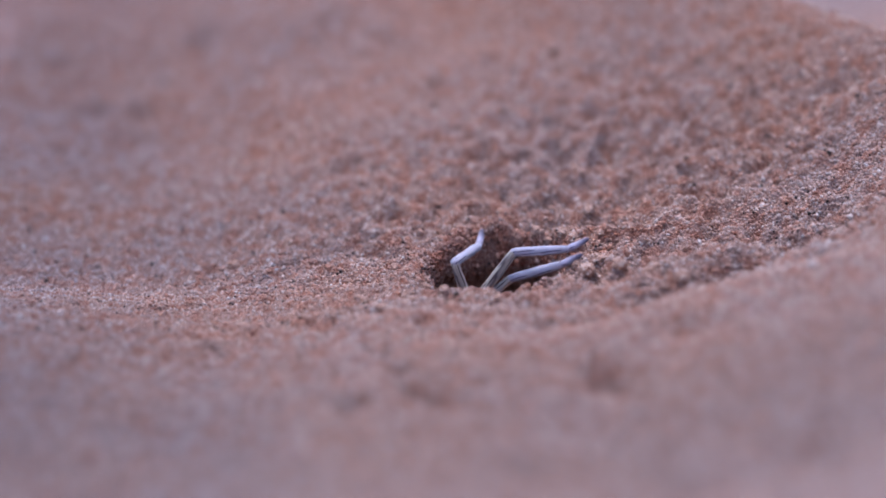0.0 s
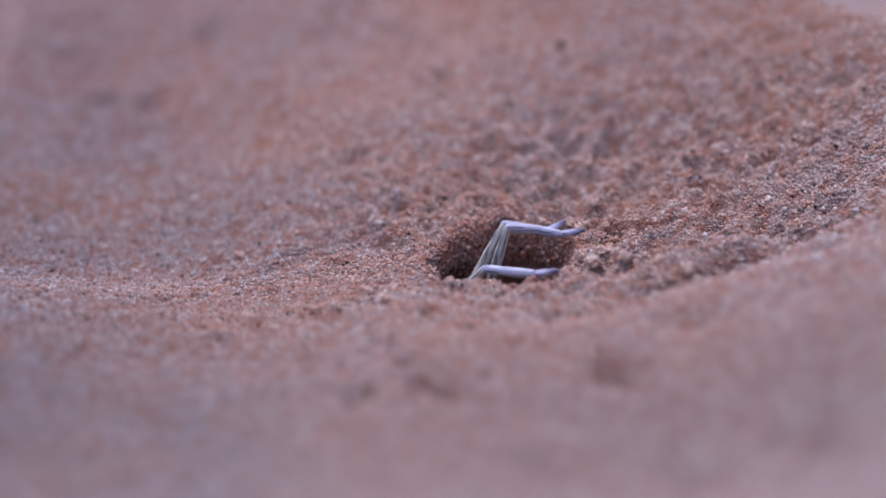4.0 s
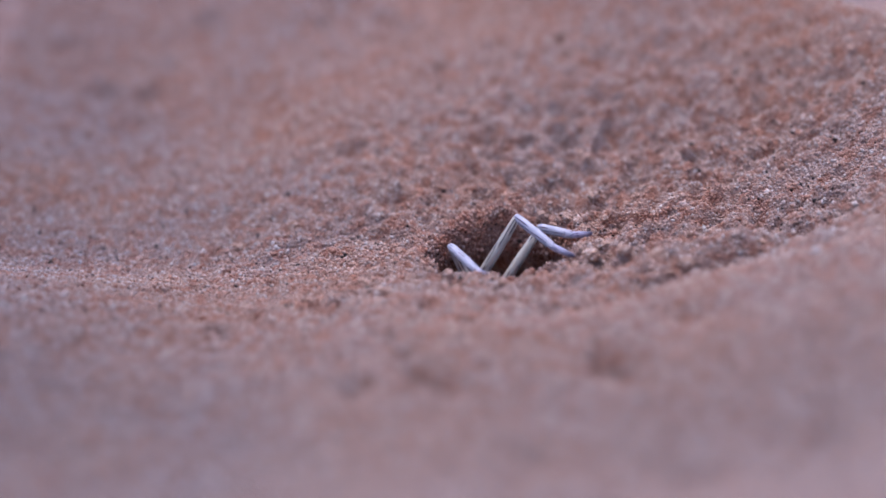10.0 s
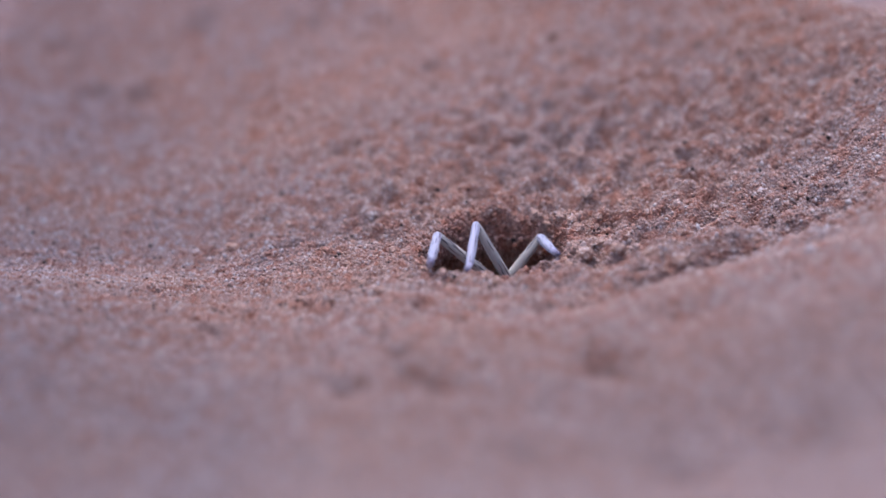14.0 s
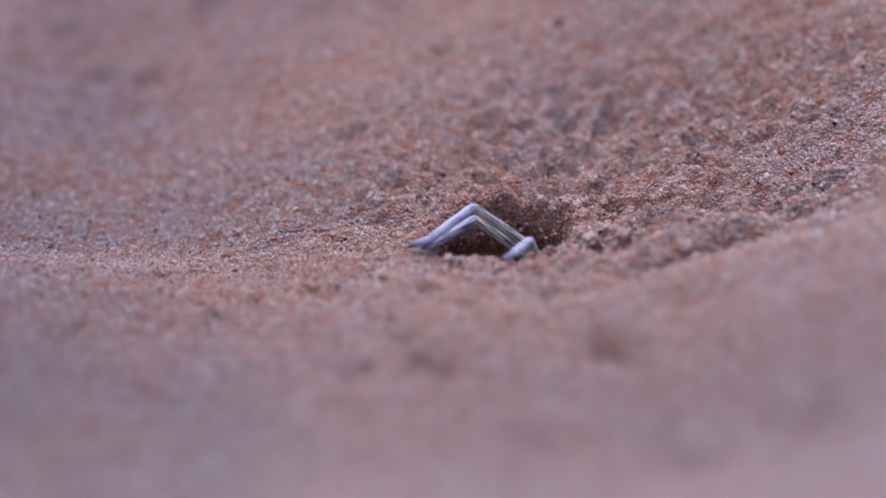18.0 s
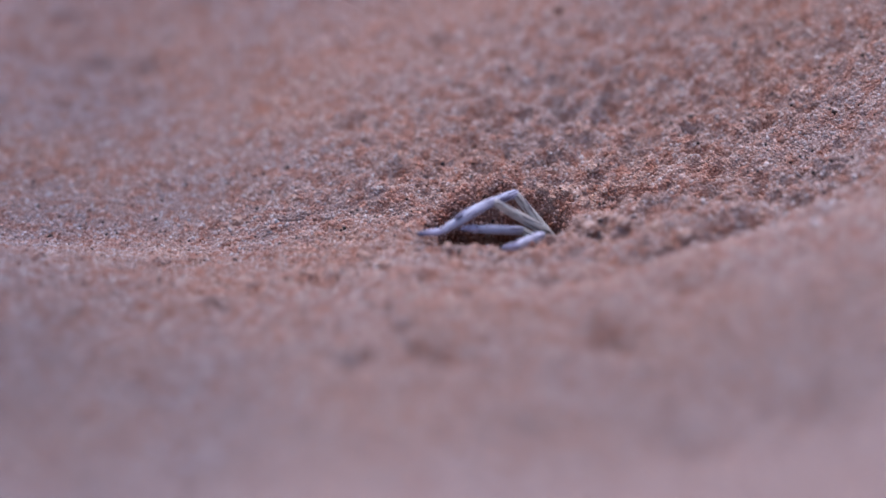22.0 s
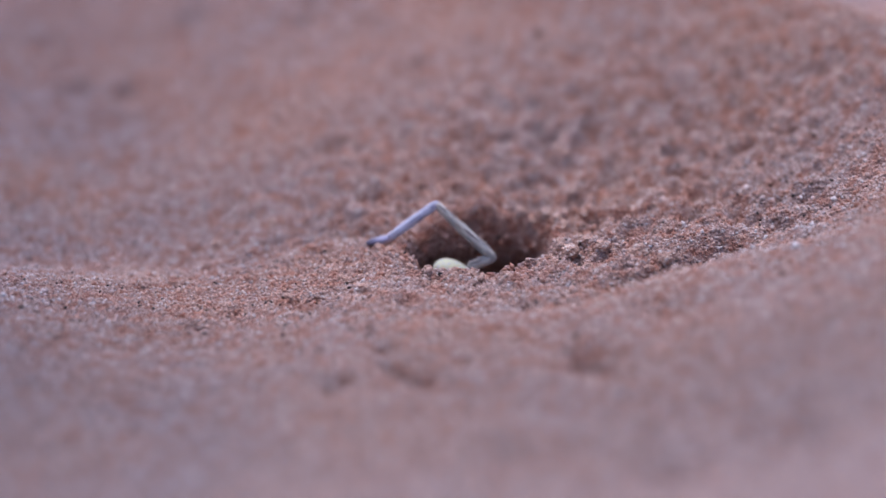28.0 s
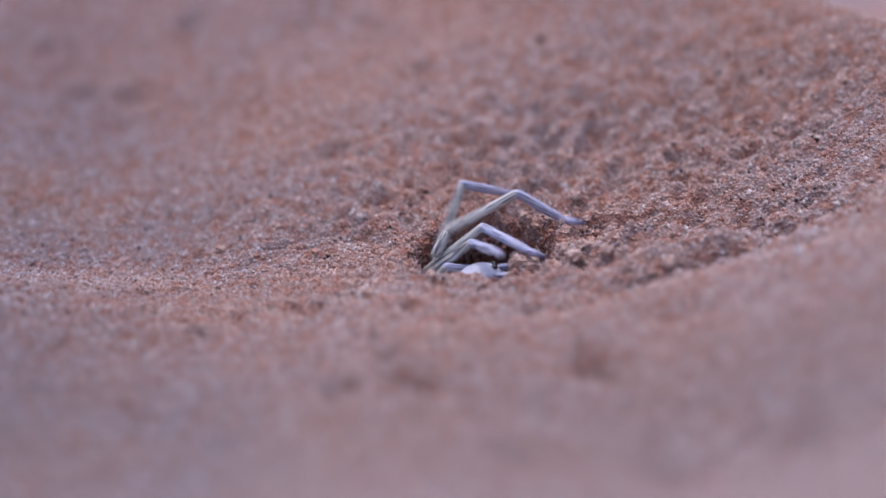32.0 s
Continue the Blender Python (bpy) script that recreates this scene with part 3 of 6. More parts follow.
def motions():
    # the spider: poses of the body in the world, of its legs in its own space (mm and degrees)
    walk(spider, [
        (0, mm(0, 1, -20)), (9, mm(-1, 1, -20)), (16.5, mm(2, 1, -20)), (24.5, mm(2, 1, -20)), (26.5, mm(1, 0, -18)), (27, mm(0, -1, -14)), (28.3, mm(0, -1, -14)), (29, mm(0, 1, -18)), (30.5, mm(1, 1, -22)), (31.1, mm(0, 0, -19)), (31.6, mm(-1, -3, -13)), (32, mm(-1, -4, -11))])
    walk(head, [
        (0, mm(2, 0, 2, 0, 0, -75)), (9, mm(2, 0, 2, 0, 0, -70)), (16.5, mm(0, 0, 2, 0, 0, -85)), (24.5, mm(0, 0, 2, -5, 0, -80)), (26.5, mm(1, 0, 3, -15, 0, -75)), (26.9, mm(1.6, -0.7, 4.2, -40, 0, -75)), (28.3, mm(1.8, -0.5, 3, -40, 0, -75)), (28.8, mm(1.5, -0.43, 1.86, -20, 0, -75)), (30.2, mm(1.2, 0, 2.2, 0, 0, -80)), (31.0, mm(-0.17, -0.17, 2.5, 0, 0, -80)), (31.2, mm(-0.8, -1.4, 3.8, 5, 0, -82)), (31.4, mm(-0.4, -1.2, 6.4, 12, 0, -85)), (31.6, mm(0, -1.5, 6.0, 20, 0, -85)), (32, mm(0.4, -2, 7.0, 20, 0, -88))])
    walk(legs["back_leg"][0], [
        (0.0, mm(-6.88, -5.5, 21.2, 0.42, 0.09, -25.38)), (0.3, mm(-7.49, -4.5, 21.18, 0.86, 0.07, -23.36)), (0.6, mm(-1.14, 0, 21.34, 1.43, 0.35, -37.03)), (1.0, mm(1.68, -3.5, 23.81, -3.59, 0.11, -49.28)),
        (1.5, mm(1.84, -4.5, 24.86, -8.23, 0.07, -49.69)), (2.0, mm(1.44, -3.5, 24.61, -8.83, -0.37, -52.64)), (2.5, mm(1.25, -3.5, 24.95, -11.2, 0.03, -50.36)), (3.0, mm(1.02, -3, 24.58, -7.1, -0.59, -54.24)),
        (3.5, mm(2.11, -4, 25.7, -15.02, 0.81, -47.09)), (5.5, mm(0.98, -2, 23.24, -7.13, -0.63, -54.43)), (5.7, mm(0.7, -1, 22.68, 0.25, -1.28, -65.2)), (6.0, mm(0.9, -3.5, 23.12, -4.12, -0.89, -53.72)),
        (6.3, mm(0.83, -3.5, 22.02, -0.98, -1.12, -58.7)), (6.6, mm(2.22, -3.5, 23.04, -12.19, 0.32, -46.33)), (7.0, mm(1.76, -3.5, 24.27, -9.95, -0.41, -50.03)), (7.5, mm(2, -4, 24.39, -9.35, -0.38, -49.86)),
        (8.0, mm(2.59, -4, 25.46, -17.87, 0.11, -47.85)), (8.5, mm(3.4, -0.5, 24.26, -13.4, 1.45, -43.07)), (8.75, mm(6.84, 0.75, 22.9, -5.7, -8.31, -96.76)), (9.0, mm(10.29, 2, 21.54, 6.81, -7.73, -151.74)),
        (9.5, mm(10.06, 2.5, 21.42, 8.03, -7.73, -151.79)), (10.0, mm(8.65, 5.5, 21.33, 8.21, -7.98, -150)), (10.4, mm(7.27, 3.5, 19.53, 12.3, -5.91, -161.47)), (10.7, mm(7.9, 4, 19.24, 6.88, -5.96, -161.21)),
        (11.0, mm(7.69, 4, 20.59, 6.93, -5.73, -163.11)), (11.5, mm(7.54, 4, 20.51, 3.45, -5.53, -165.3)), (12.0, mm(7.62, 4, 20.46, 4.06, -5.52, -165.41)), (13.0, mm(7.64, 4, 20.44, 2.42, -5.36, -168.37)),
        (13.5, mm(7.75, 4, 20.25, 3.77, -5.25, -170.4)), (14.0, mm(7.57, 4, 19.75, 5.68, -5.18, -171.2)), (14.5, mm(7.91, 4, 19.68, 7.57, -5.09, -172)), (15.5, mm(5.15, -1.5, 20.15, 6.03, -3.44, 174.22)),
        (16.5, mm(2.39, -7, 20.63, 4.15, -2.21, 160.43)), (16.8, mm(3.02, -7, 19.95, 5.51, -2.3, 161.48)), (17.0, mm(2.82, -7, 20.2, 4.46, -2.47, 163.42)), (17.3, mm(2.92, -7, 19.73, 5.88, -2.61, 165.07)),
        (17.6, mm(3.07, -7, 19.28, 5.76, -2.43, 163.26)), (18.0, mm(3.57, -7, 20.02, 4.36, -2.33, 162.12)), (19.0, mm(4.22, -7, 19.03, 8.39, -2.08, 159.86)), (20.0, mm(4, -7, 18.5, 9.87, -2.34, 161.52)),
        (21.0, mm(4.66, -7, 17.94, 10.91, -1.98, 159.51)), (21.5, mm(4.93, -7, 17.25, 12.93, -1.27, 156.19)), (21.8, mm(5.43, -7, 18.1, 9.44, -0.73, 153.42)), (22.0, mm(5.69, -7, 18.97, 6.39, -0.76, 153.69)),
        (22.2, mm(5.18, -7, 18.67, 9.35, -0.74, 153.49)), (22.4, mm(3.59, -2, 12.34, -33.66, 5.84, -176.66)), (22.6, mm(2, 3, 6, -71.85, 30.39, -157.36)), (31.5, mm(4.8, 6.4, 0.2, -71.85, 30.39, -157.36)),
        (31.8, mm(2.04, 11, 18.94, -137.04, 80.86, -179.37)), (31.9, mm(1.45, 15.75, 18.56, -112.13, 83.25, 168.76)), (32.0, mm(-2.29, 10, 20.74, -115.25, 68.7, -165.42)),
    ])
    walk(legs["back_leg"][1], [
        (0.0, mm(0, 0, 0, -65.7, -3.31, -5.13)), (0.3, mm(0, 0, 0, -64.68, -10.41, -8.43)), (0.6, mm(0, 0, 0, -97.28, 5.98, -5.83)), (1.0, mm(0, 0, 0, -94.96, 22.98, -7.71)),
        (1.5, mm(0, 0, 0, -91.98, 29.05, -8.12)), (2.0, mm(0, 0, 0, -92.41, 24.24, -7.91)), (2.5, mm(0, 0, 0, -88.38, 23.83, -7.91)), (3.0, mm(0, 0, 0, -86.52, 18.13, -8.18)),
        (3.5, mm(0, 0, 0, -78.65, 24.78, -7.25)), (5.5, mm(0, 0, 0, -84.74, 9.44, -9.59)), (5.7, mm(0, 0, 0, -112.32, 12.88, -10.11)), (6.0, mm(0, 0, 0, -100.87, 24.04, -13.61)),
        (6.3, mm(0, 0, 0, -104.35, 21.83, -13.08)), (6.6, mm(0, 0, 0, -99.39, 29.08, -14.76)), (7.0, mm(0, 0, 0, -100.39, 26.19, -14.19)), (7.5, mm(0, 0, 0, -99.86, 29.26, -14.81)),
        (8.0, mm(0, 0, 0, -92.49, 31.87, -15.14)), (8.5, mm(0, 0, 0, -104.93, 21.49, -13.36)), (8.75, mm(0, 0, 0, -120.4, -3.47, -2.92)), (9.0, mm(0, 0, 0, -110.33, -30.44, 10.27)),
        (9.5, mm(0, 0, 0, -109.23, -28.5, 9.46)), (10.0, mm(0, 0, 0, -99.78, -32.37, 10.62)), (10.4, mm(0, 0, 0, -100.27, -25.83, 9.3)), (10.7, mm(0, 0, 0, -97.32, -33.24, 10.62)),
        (11.0, mm(0, 0, 0, -94.43, -30.59, 10.3)), (11.5, mm(0, 0, 0, -91.38, -33.13, 10.45)), (12.0, mm(0, 0, 0, -91.85, -33.08, 10.45)), (13.0, mm(0, 0, 0, -89.35, -34.6, 10.47)),
        (13.5, mm(0, 0, 0, -89.4, -34.86, 10.46)), (14.0, mm(0, 0, 0, -90.79, -35.41, 10.46)), (14.5, mm(0, 0, 0, -91.99, -35.47, 10.47)), (15.5, mm(0, 0, 0, -97.93, -7.41, 7.88)),
        (16.5, mm(0, 0, 0, -117.26, 12.73, 1.52)), (16.8, mm(0, 0, 0, -116.91, 10.5, 2.68)), (17.0, mm(0, 0, 0, -114.72, 8.74, 3.55)), (17.3, mm(0, 0, 0, -117.59, 13.7, 1.07)),
        (17.6, mm(0, 0, 0, -120.3, 17.55, -1.14)), (18.0, mm(0, 0, 0, -119.97, 18, -1.42)), (19.0, mm(0, 0, 0, -122.45, 15.07, 0.43)), (20.0, mm(0, 0, 0, -128.65, 22.17, -4.92)),
        (21.0, mm(0, 0, 0, -133.5, 24.5, -7.12)), (21.5, mm(0, 0, 0, -127.02, 14.32, 1.99)), (21.8, mm(0, 0, 0, -127.7, 16.65, 0.14)), (22.0, mm(0, 0, 0, -121.13, 12.2, 3.29)),
        (22.2, mm(0, 0, 0, -124.1, 12.51, 3.08)), (22.4, mm(0, 0, 0, -72.41, -5.77, 5.72)), (22.6, mm(0, 0, 0, -40.08, -40.26, -18.57)), (31.5, mm(0, 0, 0, -40.08, -40.26, -18.57)),
        (31.8, mm(0, 0, 0, -35.87, -78.92, -98.49)), (31.9, mm(0, 0, 0, 78.64, -46.69, 147.14)), (32.0, mm(0, 0, 0, 123.17, -74.63, 136.29)),
    ])
    walk(legs["back_leg"][2], [
        (0.0, mm(0, 10.3, 0, 23.15, -3.12, 15.14)), (0.3, mm(0, 10.3, 0, 21.53, 0.46, 6.45)), (0.6, mm(0, 10.3, 0, 13.04, 7.87, -17.06)), (1.0, mm(0, 10.3, 0, 9.33, 3.11, 6.73)),
        (1.5, mm(0, 10.3, 0, 10.81, 2.96, 7.61)), (2.0, mm(0, 10.3, 0, 14.58, 2.31, 10.49)), (2.5, mm(0, 10.3, 0, 19.83, 6.09, -1.71)), (3.0, mm(0, 10.3, 0, 10.79, 5.18, 1.62)),
        (3.5, mm(0, 10.3, 0, 20.85, 5.63, 0.05)), (5.5, mm(0, 10.3, 0, 28.29, 10.01, -9.6)), (5.7, mm(0, 10.3, 0, 9.2, 1.36, 15.58)), (6.0, mm(0, 10.3, 0, 18.02, 5.15, 0)),
        (6.3, mm(0, 10.3, 0, 22.32, 1.91, 8.82)), (6.6, mm(0, 10.3, 0, 48.32, 21.05, -18.1)), (7.0, mm(0, 10.3, 0, 24.12, 9.23, -1.53)), (7.5, mm(0, 10.3, 0, 20.33, 7.45, 2.85)),
        (8.0, mm(0, 10.3, 0, 33.68, 6.94, 3.87)), (8.5, mm(0, 10.3, 0, 33.03, 5.59, 5.93)), (8.75, mm(0, 10.3, 0, 16.58, -10.2, 39.07)), (9.0, mm(0, 10.3, 0, 0.3, -17.14, 84.6)),
        (9.5, mm(0, 10.3, 0, -2.75, -17.14, 84.9)), (10.0, mm(0, 10.3, 0, -0.85, -16.95, 90.99)), (10.4, mm(0, 10.3, 0, -14.65, -24.47, 36.53)), (10.7, mm(0, 10.3, 0, -4.92, -28.41, 11.4)),
        (11.0, mm(0, 10.3, 0, -8.24, -28.35, 12.01)), (11.5, mm(0, 10.3, 0, 1.13, -28.5, 9.16)), (12.0, mm(0, 10.3, 0, -1.26, -28.51, 1.06)), (13.0, mm(0, 10.3, 0, 5.79, -28.28, -5.74)),
        (13.5, mm(0, 10.3, 0, 1.11, -28.51, -1.24)), (14.0, mm(0, 10.3, 0, -2.5, -28.44, 5.9)), (14.5, mm(0, 10.3, 0, -8.02, -28.26, 8.16)), (15.5, mm(0, 10.3, 0, -77.55, -14.33, 24.16)),
        (16.5, mm(0, 10.3, 0, -144.03, -21.64, 27.07)), (16.8, mm(0, 10.3, 0, -144.04, -27.21, 35.48)), (17.0, mm(0, 10.3, 0, -147.7, -20.95, 25.39)), (17.3, mm(0, 10.3, 0, -148.87, -21.8, 26.87)),
        (17.6, mm(0, 10.3, 0, -147.16, -20.81, 25.16)), (18.0, mm(0, 10.3, 0, -147.21, -23.06, 28.94)), (19.0, mm(0, 10.3, 0, -157.7, -27.22, 37.71)), (20.0, mm(0, 10.3, 0, -158.8, -27.87, 39.57)),
        (21.0, mm(0, 10.3, 0, -160.75, -30.3, 47.1)), (21.5, mm(0, 10.3, 0, -163.39, -31.43, 51.18)), (21.8, mm(0, 10.3, 0, -162.98, -31.33, 50.78)), (22.0, mm(0, 10.3, 0, -156.32, -31.63, 51.73)),
        (22.2, mm(0, 10.3, 0, -157.84, -31.7, 51.93)), (22.4, mm(0, 10.3, 0, -91.57, -14.14, 38.83)), (22.6, mm(0, 10.3, 0, -6.48, -57.58, -4.43)), (31.5, mm(0, 10.3, 0, -6.48, -57.58, -4.43)),
        (31.8, mm(0, 10.3, 0, 24.87, -56.22, -19.7)), (31.9, mm(0, 10.3, 0, -24.72, -56.23, 2.39)), (32.0, mm(0, 10.3, 0, -18.44, -54.32, 10.88)),
    ])
    walk(legs["back_leg"][3], [
        (0.0, mm(-3.25, -0.75, 8.32, -71.32, -14.36, -19.91)), (0.3, mm(-2.26, -0.38, 8.64, -73.82, -15.09, -20.15)), (0.6, mm(-3.29, 0.01, 7.31, -87.21, -8.19, -18.97)), (1.0, mm(-2.99, -0.05, 10.85, -83.12, 4.53, -17.9)),
        (1.5, mm(-3.61, -0.07, 12.52, -81.24, 6.88, -17.58)), (2.0, mm(-3.47, 0.01, 11.76, -83.12, 4.66, -17.88)), (2.5, mm(-3.39, -0.03, 11.98, -83.07, 4.38, -17.91)), (3.0, mm(-1.54, 0.22, 10.99, -84.33, 3.22, -18.04)),
        (3.5, mm(-1.63, 0.19, 12.65, -82.95, 6.88, -17.63)), (5.5, mm(-0.19, -0.49, 9.17, -85.97, 3.23, -17.99)), (5.7, mm(-5.08, 0.23, 9.77, -87.42, -0.62, -18.21)), (6.0, mm(-4.38, 0.01, 10.41, -82.13, 2.36, -17.94)),
        (6.3, mm(-4.17, -0.07, 9.18, -81.54, 0.77, -18.17)), (6.6, mm(-5.01, -0.39, 11.22, -82.95, 6.54, -17.38)), (7.0, mm(-4.82, -0.51, 12.05, -83.08, 6.05, -17.44)), (7.5, mm(-4.58, -0.19, 12.4, -82.22, 7.17, -17.29)),
        (8.0, mm(-4.17, -0.12, 13.59, -82.92, 9.17, -17.03)), (8.5, mm(-4.62, -0.25, 12.55, -91.21, 8.13, -17.09)), (8.75, mm(-1.73, -0.27, 11.63, -96.11, 14.19, -17.48)), (9.0, mm(1.25, -0.29, 10.83, -101.72, 22.02, -18.77)),
        (9.5, mm(1.54, 0.07, 10.32, -102.88, 21.61, -18.68)), (10.0, mm(0.88, 0.2, 10.69, -108.27, 17.11, -17.35)), (10.4, mm(0.37, -0.08, 7.65, -102.41, 15.67, -16.94)), (10.7, mm(-0.37, 0.07, 8.39, -104.31, 16.04, -17.03)),
        (11.0, mm(0.09, -0.06, 9.31, -104.05, 16.19, -17.07)), (11.5, mm(-0.52, 0.04, 9.51, -104.14, 15.75, -16.95)), (12.0, mm(-0.44, 0.05, 9.46, -104.36, 16.42, -17.13)), (13.0, mm(-0.7, 0.12, 9.62, -104.73, 17.05, -17.3)),
        (13.5, mm(-0.7, 0.15, 9.5, -105.02, 17.74, -17.49)), (14.0, mm(-1.07, 0.19, 9.14, -105.05, 17.48, -17.42)), (14.5, mm(-0.81, 0.22, 9.12, -105.6, 18.89, -17.83)), (15.5, mm(2.28, -0.99, 6.26, -92.44, 24.41, -18.77)),
        (16.5, mm(6.28, -2.37, 7.79, -76.98, 20.53, -19.16)), (16.8, mm(6.11, -2.44, 6.86, -77.26, 23.68, -18.38)), (17.0, mm(5.24, -2.46, 6.96, -77.4, 23.53, -18.42)), (17.3, mm(6.48, -2.42, 6.77, -76.97, 23.42, -18.44)),
        (17.6, mm(7.94, -2.32, 6.79, -76.25, 22.48, -18.69)), (18.0, mm(8.75, -2.27, 7.67, -76.51, 21.02, -19.07)), (19.0, mm(8.68, -2.38, 6.37, -76.79, 24.7, -18.12)), (20.0, mm(10.32, -2.16, 6.74, -75.05, 21.68, -18.94)),
        (21.0, mm(11.94, -2, 6.82, -73.77, 20.66, -19.25)), (21.5, mm(9.38, -2.44, 4.55, -75.92, 28.67, -16.86)), (21.8, mm(11.2, -2.27, 6.01, -75.67, 24.42, -18.06)), (22.0, mm(10.16, -2.4, 6.3, -77.17, 25.83, -17.69)),
        (22.2, mm(9.66, -2.4, 6.01, -76.87, 26.02, -17.64)), (22.4, mm(3.84, 1.82, -1.34, -101.56, 48.46, -17.26)), (22.6, mm(-2.01, 5.67, -7.36, -137.75, 42.45, -12.38)), (31.5, mm(0.79, 9.07, -13.16, -140.17, 51.21, -27)),
        (31.8, mm(-7.25, 4.84, 10.14, -129.79, 18.76, 10.64)), (31.9, mm(-5.23, 5.05, 12.05, -138.32, 20.45, 8.9)), (32.0, mm(-6.79, 4.87, 8.28, -129.5, 9.5, 19.77)),
    ])
    walk(legs["tall_leg"][0], [
        (0.0, mm(3.52, -5, 22.95, -3.37, -2.32, -69.07)), (0.3, mm(3.15, -3.5, 23.68, -6.24, -3.23, -79.94)), (0.6, mm(3.35, -5.5, 24.46, -10.69, -1.66, -69.42)), (1.0, mm(2.95, -4, 24.87, -10.69, -2.03, -71.35)),
        (1.5, mm(2.67, -1.5, 24.25, -7.26, -3.65, -81.6)), (2.0, mm(2.56, -1.5, 24.32, -8.88, -3.82, -82.82)), (2.5, mm(2.42, 0.5, 24.03, -6.43, -5.37, -94.32)), (3.0, mm(2.17, 0.5, 24.39, -9.22, -5.45, -94.9)),
        (3.5, mm(2, 0.5, 24.85, -10.08, -5.48, -95.09)), (5.5, mm(0.24, 5, 23.31, -5.88, -0.17, -58.52)), (6.0, mm(1.94, -5.5, 23.21, -6.21, -7.19, -118.66)), (6.3, mm(2.45, -3, 22.21, -6.06, -7.77, -124.05)),
        (6.6, mm(2.73, -4.5, 23.14, -9.89, -6.77, -116.89)), (7.0, mm(2.32, -3, 23.78, -14.08, -6.16, -113.98)), (7.5, mm(2.22, -4, 24.16, -11.35, -7.18, -118.56)), (8.0, mm(2.93, -3.5, 25.08, -21.13, -7.42, -119.38)),
        (8.5, mm(3.93, -1, 24.31, -14.37, -10.78, -129.98)), (9.0, mm(4.19, -0.5, 24.56, -19.42, -11.25, -131.56)), (9.5, mm(4.49, 0, 24.67, -13.83, -14.27, -141.9)), (10.0, mm(4.29, 0, 24.85, -16.91, -12.91, -136.82)),
        (10.4, mm(4.68, -0.5, 25.01, -9.86, -15, -145.83)), (10.7, mm(0.96, -0.5, 24.39, 7.72, -15.08, -150.54)), (11.0, mm(-3.3, -0.5, 21.14, -13.95, -15.9, -166.07)), (11.5, mm(-3.47, -0.5, 22.09, -17.72, -15.73, -165.43)),
        (12.0, mm(-3.17, -0.5, 22.61, -19.29, -15.59, -164.99)), (13.0, mm(-2.53, -0.5, 23.5, -25.75, -16.53, -167.36)), (13.5, mm(-2.2, -0.5, 23.56, -27.66, -17.83, -170.05)), (14.0, mm(-4.01, -1, 23.57, -26.71, -21.3, -177.23)),
        (14.5, mm(-3.49, -2, 24.12, -27.23, -22.73, 179.76)), (16.5, mm(-0.99, -3, 23.95, -24.19, -28.52, 166.48)), (16.8, mm(-0.86, -5.5, 24.27, -29.22, -28.76, 165.93)), (17.0, mm(-0.14, -3, 23.73, -26.92, -29.17, 165.06)),
        (17.3, mm(0.59, -3.5, 23.43, -25.72, -30.15, 162.78)), (17.6, mm(-1.22, -3.5, 25.1, 8.92, -32.23, 146.41)), (18.0, mm(-6.3, -4.5, 25.33, -27.15, -32.56, 144)), (19.0, mm(-5.44, -3.5, 24.69, -19.65, -31.79, 146.11)),
        (20.0, mm(-5.13, -4.5, 24.73, -23.78, -31.94, 145.65)), (21.0, mm(-3.73, -5, 24.57, -24.01, -33.53, 141.4)), (21.5, mm(-3.67, -5, 24.22, -25.68, -34.47, 138.96)), (21.8, mm(-3.19, -6, 24.81, -32.36, -36.52, 134.42)),
        (22.0, mm(-2.97, -8.5, 25.56, -39.27, -39.92, 128.42)), (22.2, mm(-2.92, -7, 24.79, -32.84, -40.02, 128.23)), (22.5, mm(-0.92, -7, 28.49, -17.55, -47.38, 106.88)), (23.0, mm(0.93, -7, 28.81, -15.53, -47.81, 104.72)),
        (23.3, mm(0.64, -4.5, 26.75, -1.31, -47.11, 111.7)), (23.6, mm(3.16, -4.5, 25.79, 29.5, -45.22, 100.88)), (24.0, mm(1.99, -3.5, 26.49, 19.32, -49.09, 113.35)), (24.5, mm(2.04, -3.5, 26.9, 15.07, -50.41, 119.96)),
        (26.5, mm(-0.9, -2.5, 20.96, 3.46, -51.64, 131.88)), (26.65, mm(-5.71, -3.2, 21.96, -36.76, -50.81, 136.31)), (26.8, mm(-10.52, -3.9, 22.97, -75.43, -48.41, 138.8)), (27.0, mm(-9.29, 1.5, 21.03, -51.52, -40.53, 144.3)),
        (27.3, mm(-8.03, 1, 20.55, -59.59, -46.83, 138.33)), (28.0, mm(-7.31, 2, 20.55, -55.24, -44.44, 140.52)), (28.5, mm(-5.72, 1.43, 20.86, -43.73, -48.06, 136.04)), (28.8, mm(-5.78, 3.57, 20.98, -30.6, -45.26, 141.43)),
        (29.0, mm(-4.65, 2.5, 22.75, -33.54, -48.96, 132.78)), (29.4, mm(-3.99, 4, 24.83, -52.89, -57.17, 118.32)), (29.7, mm(-3.51, 3.5, 25.04, -46.16, -62.01, 110.17)), (30.0, mm(1.97, 3.5, 24.03, -15.55, -49.75, 145.52)),
        (30.1, mm(2.23, 3.5, 24.5, -16.92, -48.82, 150.45)), (30.2, mm(-0.43, 3.5, 23.12, -25.31, -41.37, 177.26)), (30.3, mm(-3.39, 3.5, 18.39, 9.95, -42.02, 170.75)), (30.4, mm(-1.7, 2.25, 13.2, -35.44, -31.2, -134.35)),
